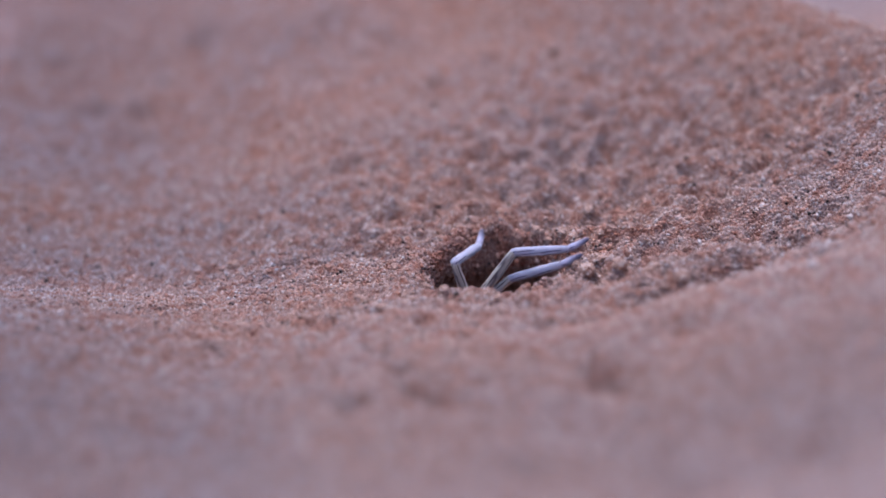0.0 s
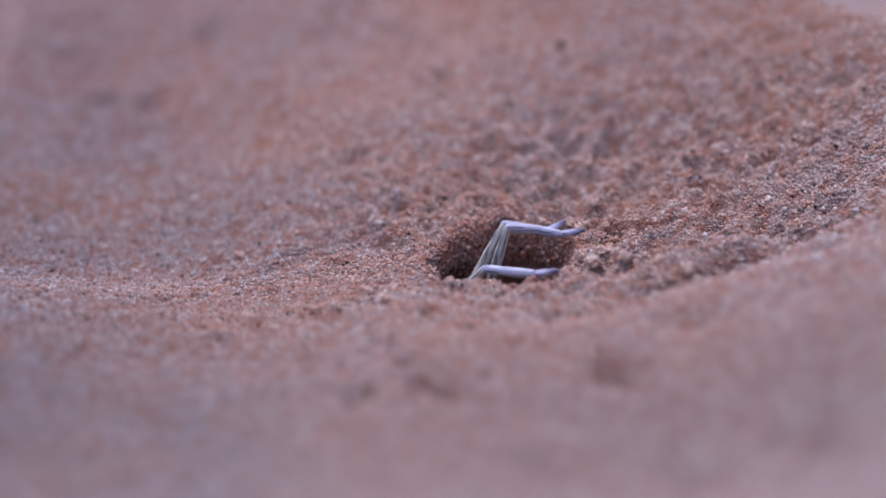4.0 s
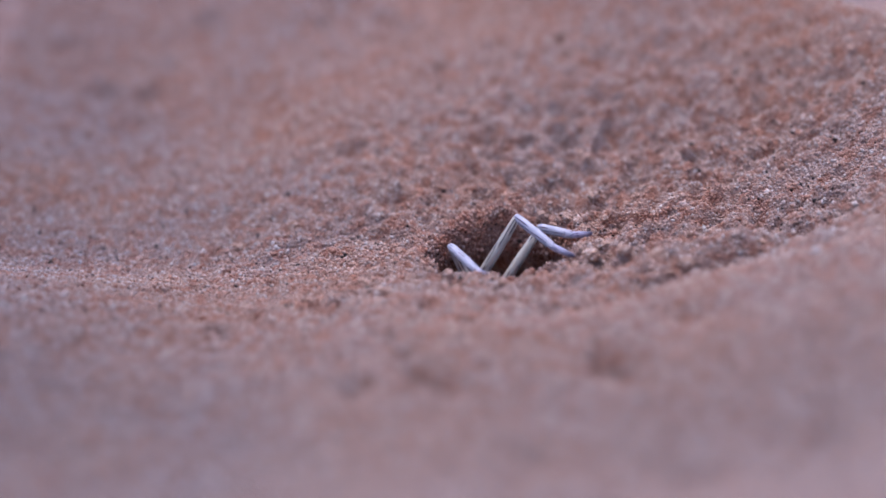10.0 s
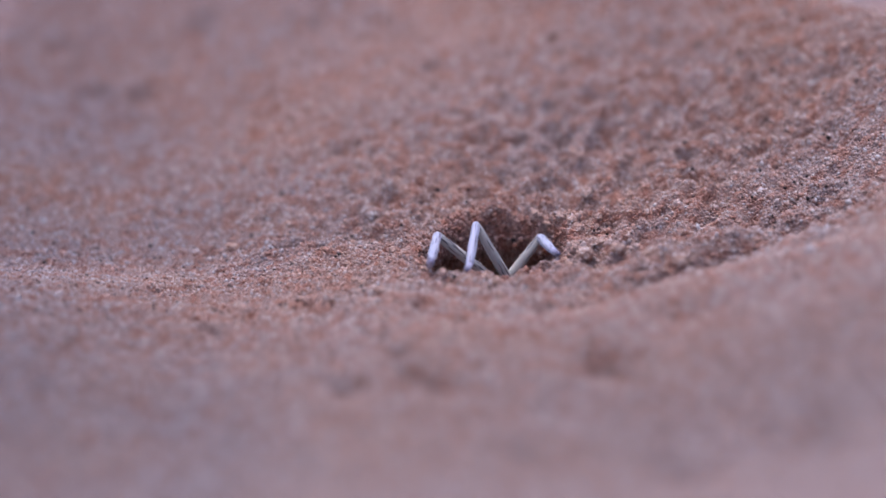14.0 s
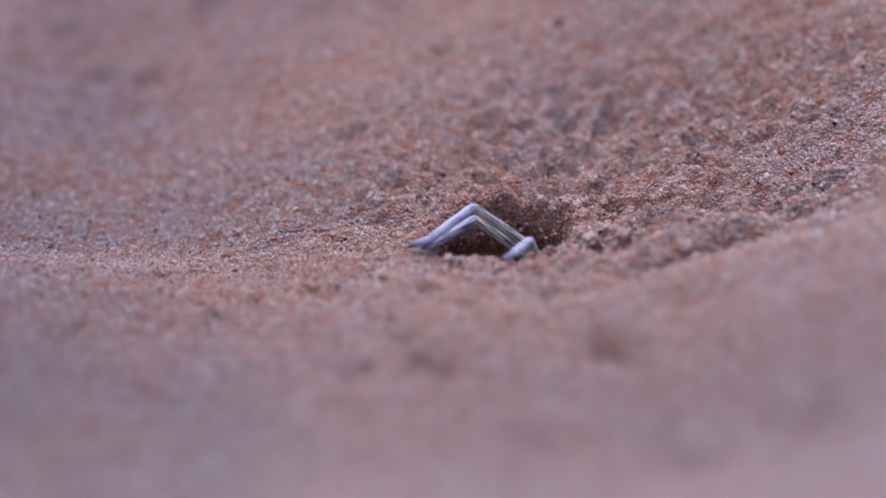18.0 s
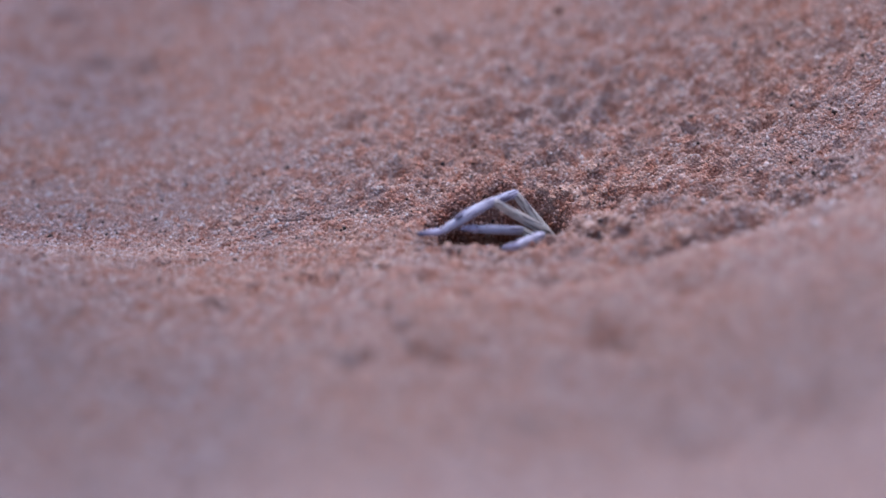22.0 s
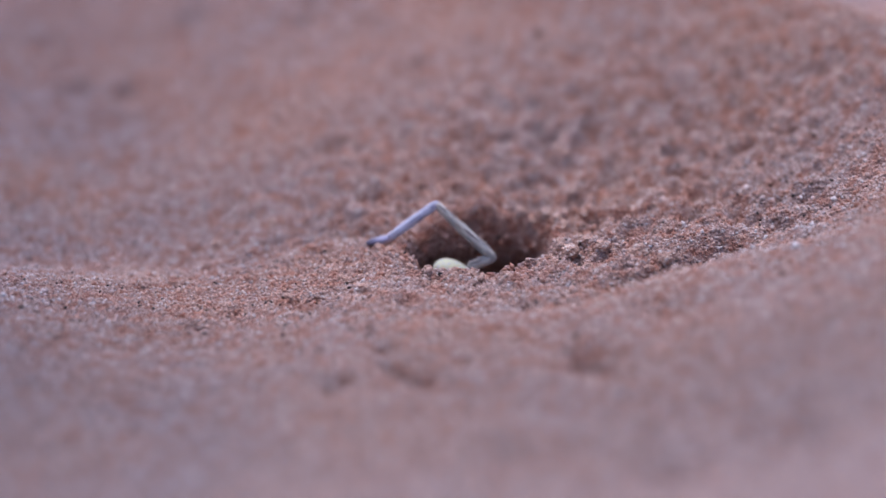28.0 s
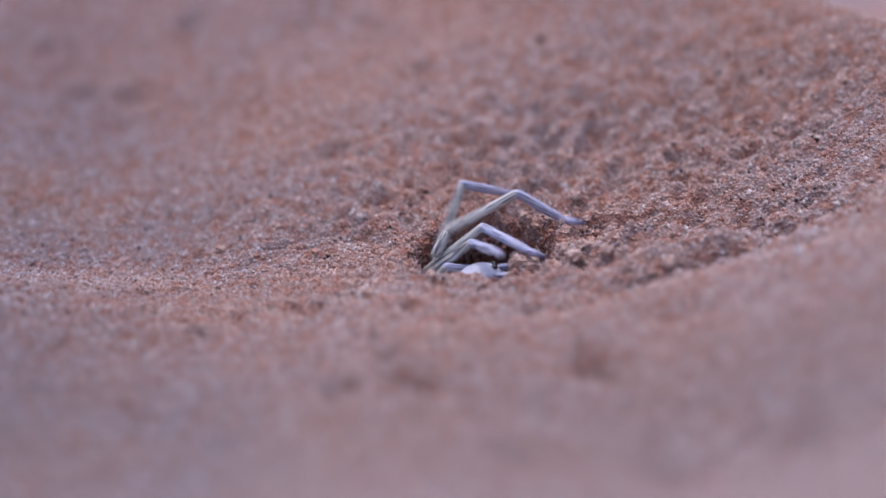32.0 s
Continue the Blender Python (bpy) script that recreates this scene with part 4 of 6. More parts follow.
        (30.5, mm(0, 1, 8, -55.08, 1.37, -102.26)), (30.9, mm(0.67, 1.67, 6, -55.08, 1.37, -102.26)), (31.05, mm(5.29, 1.67, 11.77, -34.92, -30.59, -134.02)), (31.2, mm(9.95, 2.1, 16.84, 9.77, -41.07, 172.39)),
        (31.3, mm(8.21, 4.2, 19.66, -19.8, -39.15, -159.69)), (31.4, mm(7.51, 4.8, 22.6, -25.99, -32.47, -140.37)), (31.5, mm(9.24, 5.4, 21.79, -30.3, -34.69, -145.35)), (31.6, mm(10.19, 6, 21.15, -35.22, -34.43, -144.86)),
        (31.7, mm(9.85, 6.25, 20.86, -36.95, -32.67, -141.96)), (31.8, mm(8.44, 6.5, 19.77, -18.76, -36.81, -151.48)), (31.9, mm(5.07, 6.75, 19.92, -15.88, -32.01, -132.97)), (32.0, mm(7.37, 5, 20.58, -32.8, -2.66, -72.18)),
    ])
    walk(legs["tall_leg"][1], [
        (0.0, mm(0, 0, 0, -83.75, 35.99, 39.84)), (0.3, mm(0, 0, 0, -92.72, 29.22, 39.59)), (0.6, mm(0, 0, 0, -75.35, 29.75, 39.65)), (1.0, mm(0, 0, 0, -82.87, 27.74, 39.21)),
        (1.5, mm(0, 0, 0, -98.01, 25.16, 39.24)), (2.0, mm(0, 0, 0, -95.59, 21.42, 39.72)), (2.5, mm(0, 0, 0, -106.31, 14.25, 41.18)), (3.0, mm(0, 0, 0, -103.46, 11.51, 41.93)),
        (3.5, mm(0, 0, 0, -103.09, 11.18, 42)), (5.5, mm(0, 0, 0, -113.15, 13.4, 41.26)), (6.0, mm(0, 0, 0, -106.62, 29.08, 35.2)), (6.3, mm(0, 0, 0, -111.14, 18.56, 39.13)),
        (6.6, mm(0, 0, 0, -89.19, 18.41, 39.15)), (7.0, mm(0, 0, 0, -81.61, 11.11, 38.55)), (7.5, mm(0, 0, 0, -84.42, 16.5, 39.23)), (8.0, mm(0, 0, 0, -80.48, 8.21, 38.1)),
        (8.5, mm(0, 0, 0, -85.08, 3, 37.44)), (9.0, mm(0, 0, 0, -103.1, -4.51, 37.98)), (9.5, mm(0, 0, 0, -101.19, -4.8, 38.04)), (10.0, mm(0, 0, 0, -98.04, -4.97, 38.07)),
        (10.4, mm(0, 0, 0, -105.45, -4.21, 37.91)), (10.7, mm(0, 0, 0, -103.55, 10.39, 34.14)), (11.0, mm(0, 0, 0, -49.98, 30.07, 39.04)), (11.5, mm(0, 0, 0, -49.29, 27.82, 36.85)),
        (12.0, mm(0, 0, 0, -50.55, 25.25, 34.45)), (13.0, mm(0, 0, 0, -51.24, 19.67, 29.54)), (13.5, mm(0, 0, 0, -51.12, 18.82, 28.81)), (14.0, mm(0, 0, 0, -45.75, 33.83, 43.55)),
        (14.5, mm(0, 0, 0, -52.71, 29.81, 39.46)), (16.5, mm(0, 0, 0, -57.49, 37.73, 46.1)), (16.8, mm(0, 0, 0, -64.48, 41.19, 48.58)), (17.0, mm(0, 0, 0, -56.14, 38.86, 46.85)),
        (17.3, mm(0, 0, 0, -61.84, 34.7, 43.72)), (17.6, mm(0, 0, 0, -77.68, 53.94, 53.57)), (18.0, mm(0, 0, 0, -75.47, 52.55, 53.02)), (19.0, mm(0, 0, 0, -66.95, 62.42, 59.25)),
        (20.0, mm(0, 0, 0, -74.39, 54.69, 54.06)), (21.0, mm(0, 0, 0, -79.88, 51.27, 52.76)), (21.5, mm(0, 0, 0, -79.37, 53.7, 53.49)), (21.8, mm(0, 0, 0, -83.79, 46.06, 51.74)),
        (22.0, mm(0, 0, 0, -86.62, 36.45, 50.67)), (22.2, mm(0, 0, 0, -88.28, 40.53, 50.9)), (22.5, mm(0, 0, 0, -81.5, 31.83, 49.94)), (23.0, mm(0, 0, 0, -78.5, 29.79, 49.52)),
        (23.3, mm(0, 0, 0, -81.51, 46.2, 53.18)), (23.6, mm(0, 0, 0, -88.22, 55.01, 54.42)), (24.0, mm(0, 0, 0, -77.41, 55.12, 54.44)), (24.5, mm(0, 0, 0, -74.19, 57.88, 55.71)),
        (26.5, mm(0, 0, 0, -66.49, 67.15, 62.87)), (26.65, mm(0, 0, 0, -72.59, 51.34, 51.41)), (26.8, mm(0, 0, 0, -68.9, 33.93, 43.19)), (27.0, mm(0, 0, 0, -52.53, 59.68, 63.88)),
        (27.3, mm(0, 0, 0, -59.22, 56.54, 59.85)), (28.0, mm(0, 0, 0, -48.88, 55.18, 58.1)), (28.5, mm(0, 0, 0, -47.5, 57.23, 61.4)), (28.8, mm(0, 0, 0, -20.77, 63.76, 80.75)),
        (29.0, mm(0, 0, 0, -31.26, 63.16, 77.99)), (29.4, mm(0, 0, 0, -32.32, 59.97, 67.22)), (29.7, mm(0, 0, 0, -35.1, 61.45, 71.77)), (30.0, mm(0, 0, 0, -28.11, 58.32, 61.66)),
        (30.1, mm(0, 0, 0, -30.75, 56.16, 54.57)), (30.2, mm(0, 0, 0, -9.83, 58.06, 64.01)), (30.3, mm(0, 0, 0, 34.66, 51.97, 109.64)), (30.4, mm(0, 0, 0, -31.73, 53.68, 21.76)),
        (30.5, mm(0, 0, 0, -58.01, 19.61, -18.53)), (30.9, mm(0, 0, 0, -58.01, 19.61, -18.53)), (31.05, mm(0, 0, 0, -90.09, -2.17, -24.79)), (31.2, mm(0, 0, 0, -72.61, -30.75, -29.27)),
        (31.3, mm(0, 0, 0, -74.5, -16.89, -24.81)), (31.4, mm(0, 0, 0, -81.12, -12.86, -23.91)), (31.5, mm(0, 0, 0, -73.9, -8.61, -22.96)), (31.6, mm(0, 0, 0, -72.48, -14.12, -24.65)),
        (31.7, mm(0, 0, 0, -72.77, -14.26, -24.7)), (31.8, mm(0, 0, 0, -81.09, -16.35, -25.2)), (31.9, mm(0, 0, 0, -95.84, -18.6, -25.26)), (32.0, mm(0, 0, 0, -120.65, 0.45, -31.59)),
    ])
    walk(legs["tall_leg"][2], [
        (0.0, mm(0, 10.3, 0, 21.89, 1.01, -5.24)), (0.3, mm(0, 10.3, 0, 24.24, -9.66, 19.46)), (0.6, mm(0, 10.3, 0, 24.95, 0, -1.45)), (1.0, mm(0, 10.3, 0, 18.69, 1.51, -5.23)),
        (1.5, mm(0, 10.3, 0, 18.74, 2.53, -8.23)), (2.0, mm(0, 10.3, 0, 21.62, 2.01, -6.83)), (2.5, mm(0, 10.3, 0, 18.49, -1.6, 3.04)), (3.0, mm(0, 10.3, 0, 22.94, -1.9, 3.84)),
        (3.5, mm(0, 10.3, 0, 19.44, -1.66, 3.22)), (5.5, mm(0, 10.3, 0, 13.05, 8.51, -30.69)), (6.0, mm(0, 10.3, 0, 2.15, 0.65, 23.85)), (6.3, mm(0, 10.3, 0, 1.06, 1.18, 5.18)),
        (6.6, mm(0, 10.3, 0, 4.03, 1.51, -2.16)), (7.0, mm(0, 10.3, 0, 8.82, 2.78, -13.4)), (7.5, mm(0, 10.3, 0, -1.77, 1.1, 13.44)), (8.0, mm(0, 10.3, 0, 15.52, 2.56, 1.3)),
        (8.5, mm(0, 10.3, 0, 3.02, 1.3, 9.03)), (9.0, mm(0, 10.3, 0, 11.72, 1.26, 9.32)), (9.5, mm(0, 10.3, 0, -0.31, -1.18, 33.43)), (10.0, mm(0, 10.3, 0, 3.36, -0.78, 18.52)),
        (10.4, mm(0, 10.3, 0, -12.84, 1.39, 44.31)), (10.7, mm(0, 10.3, 0, -13.36, -6.39, 11.78)), (11.0, mm(0, 10.3, 0, 13.93, -6.31, -4.87)), (11.5, mm(0, 10.3, 0, 14.2, -6.02, -6.01)),
        (12.0, mm(0, 10.3, 0, 12.91, -5.06, -10.01)), (13.0, mm(0, 10.3, 0, 19.02, -4.73, -11.17)), (13.5, mm(0, 10.3, 0, 18.28, -5.52, -8.83)), (14.0, mm(0, 10.3, 0, 23.27, -4.07, -12.67)),
        (14.5, mm(0, 10.3, 0, 16.55, -6.64, -5.54)), (16.5, mm(0, 10.3, 0, 2.54, -7.01, -3.3)), (16.8, mm(0, 10.3, 0, 17.98, -6.56, -5.81)), (17.0, mm(0, 10.3, 0, 15.36, -5.4, -9.7)),
        (17.3, mm(0, 10.3, 0, 9.17, -4.67, -13.09)), (17.6, mm(0, 10.3, 0, -13.98, -4.4, -6.64)), (18.0, mm(0, 10.3, 0, -16.39, -8.5, -21.75)), (19.0, mm(0, 10.3, 0, -23.36, -9.78, -25.35)),
        (20.0, mm(0, 10.3, 0, -16.48, -11.57, -30.36)), (21.0, mm(0, 10.3, 0, -13.39, -11.06, -28.42)), (21.5, mm(0, 10.3, 0, -7.72, -11.78, -32.33)), (21.8, mm(0, 10.3, 0, 0.72, -11.66, -30.35)),
        (22.0, mm(0, 10.3, 0, 9.23, -12.23, -23.59)), (22.2, mm(0, 10.3, 0, 4.48, -12.05, -25.15)), (22.5, mm(0, 10.3, 0, 28.29, -18.43, -2.96)), (23.0, mm(0, 10.3, 0, 50.04, -13.2, -9.63)),
        (23.3, mm(0, 10.3, 0, 30.29, -10.94, -12.36)), (23.6, mm(0, 10.3, 0, 12.34, -16.13, 1.24)), (24.0, mm(0, 10.3, 0, 25.56, -12.78, -8.78)), (24.5, mm(0, 10.3, 0, 21.38, -11.09, -12.78)),
        (26.5, mm(0, 10.3, 0, 9.98, -10.49, -14.94)), (26.65, mm(0, 10.3, 0, 2.42, -9.4, -25.14)), (26.8, mm(0, 10.3, 0, -6.79, -9.28, -22.07)), (27.0, mm(0, 10.3, 0, -29.77, -10.28, -25.13)),
        (27.3, mm(0, 10.3, 0, -4.57, -8.89, -20.59)), (28.0, mm(0, 10.3, 0, 12, -8.79, -22.14)), (28.5, mm(0, 10.3, 0, 4.76, -9.21, -19.3)), (28.8, mm(0, 10.3, 0, -12.77, -9.09, -17.68)),
        (29.0, mm(0, 10.3, 0, -3.8, -8.26, -11.9)), (29.4, mm(0, 10.3, 0, 28.77, -6.47, -20.05)), (29.7, mm(0, 10.3, 0, 23.72, -9.12, -14.62)), (30.0, mm(0, 10.3, 0, -86.78, 3.3, 5.4)),
        (30.1, mm(0, 10.3, 0, -87.87, 6.71, 5.56)), (30.2, mm(0, 10.3, 0, -112.09, 19.07, 3.34)), (30.3, mm(0, 10.3, 0, -156.44, 26.95, -4.98)), (30.4, mm(0, 10.3, 0, -119.65, 56.11, -45.99)),
        (30.5, mm(0, 10.3, 0, -37.35, 72.86, -38.11)), (30.9, mm(0, 10.3, 0, -37.35, 72.86, -38.11)), (31.05, mm(0, 10.3, 0, -34.91, 73.49, -35.12)), (31.2, mm(0, 10.3, 0, -14.64, 76.23, -12.73)),
        (31.3, mm(0, 10.3, 0, 44.89, 72.68, 33.47)), (31.4, mm(0, 10.3, 0, 38.43, 77.59, 12.23)), (31.5, mm(0, 10.3, 0, 45.2, 74.61, 26.03)), (31.6, mm(0, 10.3, 0, 31.14, 76.92, 14.12)),
        (31.7, mm(0, 10.3, 0, 38.58, 75.85, 20.62)), (31.8, mm(0, 10.3, 0, 22.48, 77.04, 12.07)), (31.9, mm(0, 10.3, 0, -0.66, 78.07, -12.53)), (32.0, mm(0, 10.3, 0, 65.13, 67.65, 39.58)),
    ])
    walk(legs["tall_leg"][3], [
        (0.0, mm(-3.42, -0.26, 11.5, -77.18, 5.74, 7.18)), (0.3, mm(-3.74, -0.42, 11.65, -80.9, 5.32, 7.1)), (0.6, mm(-2.71, -0.08, 12.82, -76.32, 5.99, 7.24)), (1.0, mm(-3.68, -0.14, 12.92, -79.82, 5.66, 7.17)),
        (1.5, mm(-4.52, 0.08, 12.11, -85.74, 5.33, 7.13)), (2.0, mm(-4.01, -0.05, 11.82, -85.88, 4.62, 7.07)), (2.5, mm(-4.31, -0.27, 11.56, -90.54, 4.7, 7.08)), (3.0, mm(-4.34, -0.31, 11.79, -90.58, 4.3, 7.08)),
        (3.5, mm(-4.59, -0.28, 12.3, -90.61, 4.45, 7.08)), (5.5, mm(-5.37, -0.13, 11.32, -102.11, 1.05, 7.46)), (6.0, mm(-4.62, -0.03, 11.86, -76.15, 2.21, 7.48)), (6.3, mm(-4.98, 0.15, 10.53, -82.16, 2.92, 7.61)),
        (6.6, mm(-0.75, -0.42, 9.99, -79.23, 3.87, 7.77)), (7.0, mm(-0.01, 0.18, 10.13, -83.13, 4.07, 7.8)), (7.5, mm(-0.27, 0.01, 10.77, -80.83, 3.44, 7.71)), (8.0, mm(-0.29, -0.2, 11.65, -81.57, 5.11, 7.97)),
        (8.5, mm(0.8, -0.05, 10.49, -86.57, 8.57, 8.33)), (9.0, mm(-4, -0.18, 12.97, -87.34, 9.84, 8.4)), (9.5, mm(-2.97, 0.16, 12.59, -88.52, 10.23, 8.41)), (10.0, mm(-2.73, 0.07, 12.51, -88.56, 9.89, 8.41)),
        (10.4, mm(-3.23, -0.22, 13.21, -87.12, 11.5, 8.47)), (10.7, mm(-3.18, -0.21, 10.81, -88.57, 1.38, 8.08)), (11.0, mm(3.67, -0.09, 8.77, -89, -2.33, 8.01)), (11.5, mm(3.05, -0.14, 9.47, -89.16, -3.41, 7.99)),
        (12.0, mm(2.65, -0.23, 9.66, -89.01, -2.67, 8)), (13.0, mm(1.46, -0.41, 9.87, -88.7, -1.21, 8.03)), (13.5, mm(1.2, -0.45, 9.77, -88.51, -0.2, 8.05)), (14.0, mm(2.84, 0.2, 11.19, -88.4, -5.13, 7.92)),
        (14.5, mm(1.65, -0.27, 11, -85.82, -3.66, 8)), (16.5, mm(4.94, -0.44, 11.3, -82.26, 1.59, 8.54)), (16.8, mm(6.01, -0.32, 12.98, -75.98, -1.77, 7.9)), (17.0, mm(6.21, -0.4, 11.29, -81.9, 2.55, 8.74)),
        (17.3, mm(5.58, -0.29, 10.53, -80.27, 5.63, 9.23)), (17.6, mm(4.36, -0.16, 12.48, -81.5, 0.03, 8.33)), (18.0, mm(3.87, 0.06, 16.52, -79.54, -16.81, 5.49)), (19.0, mm(5.53, -0.35, 16.25, -82.02, -16.48, 5.55)),
        (20.0, mm(4.97, -0.01, 15.81, -79.18, -14.58, 5.88)), (21.0, mm(5.98, 0.18, 15.6, -77.25, -12.21, 6.39)), (21.5, mm(6.78, -0.41, 15.77, -77.31, -13.61, 6.06)), (21.8, mm(7.14, -0.56, 16.72, -74.52, -14.03, 5.95)),
        (22.0, mm(7.15, -2.2, 17.86, -69.26, -15.1, 5.59)), (22.2, mm(7.02, -0.8, 16.76, -71.93, -13.48, 6.18)), (22.5, mm(5.56, -1.79, 16.98, -74.77, -5.36, 8.64)), (23.0, mm(6.36, -1.97, 16.69, -74.54, -1.69, 9.65)),
        (23.3, mm(6.58, -0.28, 14.56, -78.81, -0.12, 10.02)), (23.6, mm(6.48, -0.58, 12.55, -77.63, 7.63, 11.64)), (24.0, mm(5.43, -0.34, 13.08, -80.61, 5.72, 11.27)), (24.5, mm(6.23, -0.28, 13.72, -80.71, 4.6, 11.08)),
        (26.5, mm(6.35, 1.07, 9.28, -82.92, 3.24, 10.89)), (26.65, mm(3.52, 1.22, 12.11, -84.82, -12.07, 9.24)), (26.8, mm(0.31, 1.2, 15.34, -86.61, 17.1, 11.41)), (27.0, mm(2.7, 2.15, 13.45, -80.8, 39.72, 14.23)),
        (27.3, mm(3.95, 1.6, 12.95, -77.48, 48.4, 16.54)), (28.0, mm(2.96, 1.91, 10.74, -64.95, 65.55, 27.18)), (28.5, mm(3.62, 1.01, 10.17, 20.36, 78.4, 109.98)), (28.8, mm(3.37, 0.28, 10.64, 81.57, 37.28, 166.26)),
        (29.0, mm(4.67, -0.08, 12.36, -103.55, -1.27, 44.7)), (29.4, mm(2.46, 0.21, 12.76, -102.9, 2.09, 43.91)), (29.7, mm(3.23, -0.28, 13.12, -101.17, 1.59, 44.02)), (30.0, mm(7.02, 0.09, 11.2, -92.09, 11.04, 42.92)),
        (30.1, mm(6.55, 0.03, 11.42, -91.33, 11.28, 42.91)), (30.2, mm(7.54, -0.21, 11.96, -97.5, 5.91, 43.33)), (30.3, mm(9.53, 0.21, 13.5, -112.58, -2.98, 45.72)), (30.4, mm(4.53, 1.81, 0.44, -92.15, 34.83, 37.27)),
        (30.5, mm(-4.01, 3.67, -5.36, -111.59, 40.15, 35.86)), (30.9, mm(-3.34, 4.34, -7.36, -104.42, 53.78, 29.39)), (31.05, mm(-5.05, 2.95, 2.12, -112.47, 36.59, 37.48)), (31.2, mm(-3.86, 1.64, 13.56, -76.88, 39.06, 37.22)),
        (31.3, mm(-4.18, 2.56, 12.93, -87.91, 34.04, 36.39)), (31.4, mm(-3.54, 2.57, 13.96, -90.64, 30.71, 36.34)), (31.5, mm(-1.67, 3.16, 12.99, -90.04, 36.03, 36.3)), (31.6, mm(-1.85, 4.28, 13.81, -89.14, 39.65, 36.34)),
        (31.7, mm(-2.09, 4.48, 13.37, -90.77, 39.97, 36.34)), (31.8, mm(-3.42, 4.65, 12.19, -95.41, 39.43, 36.38)), (31.9, mm(-6.22, 4.57, 11.58, -101.86, 33.37, 37.52)), (32.0, mm(-4.91, 4.78, 13.46, -91.59, 35.39, 37.23)),
    ])
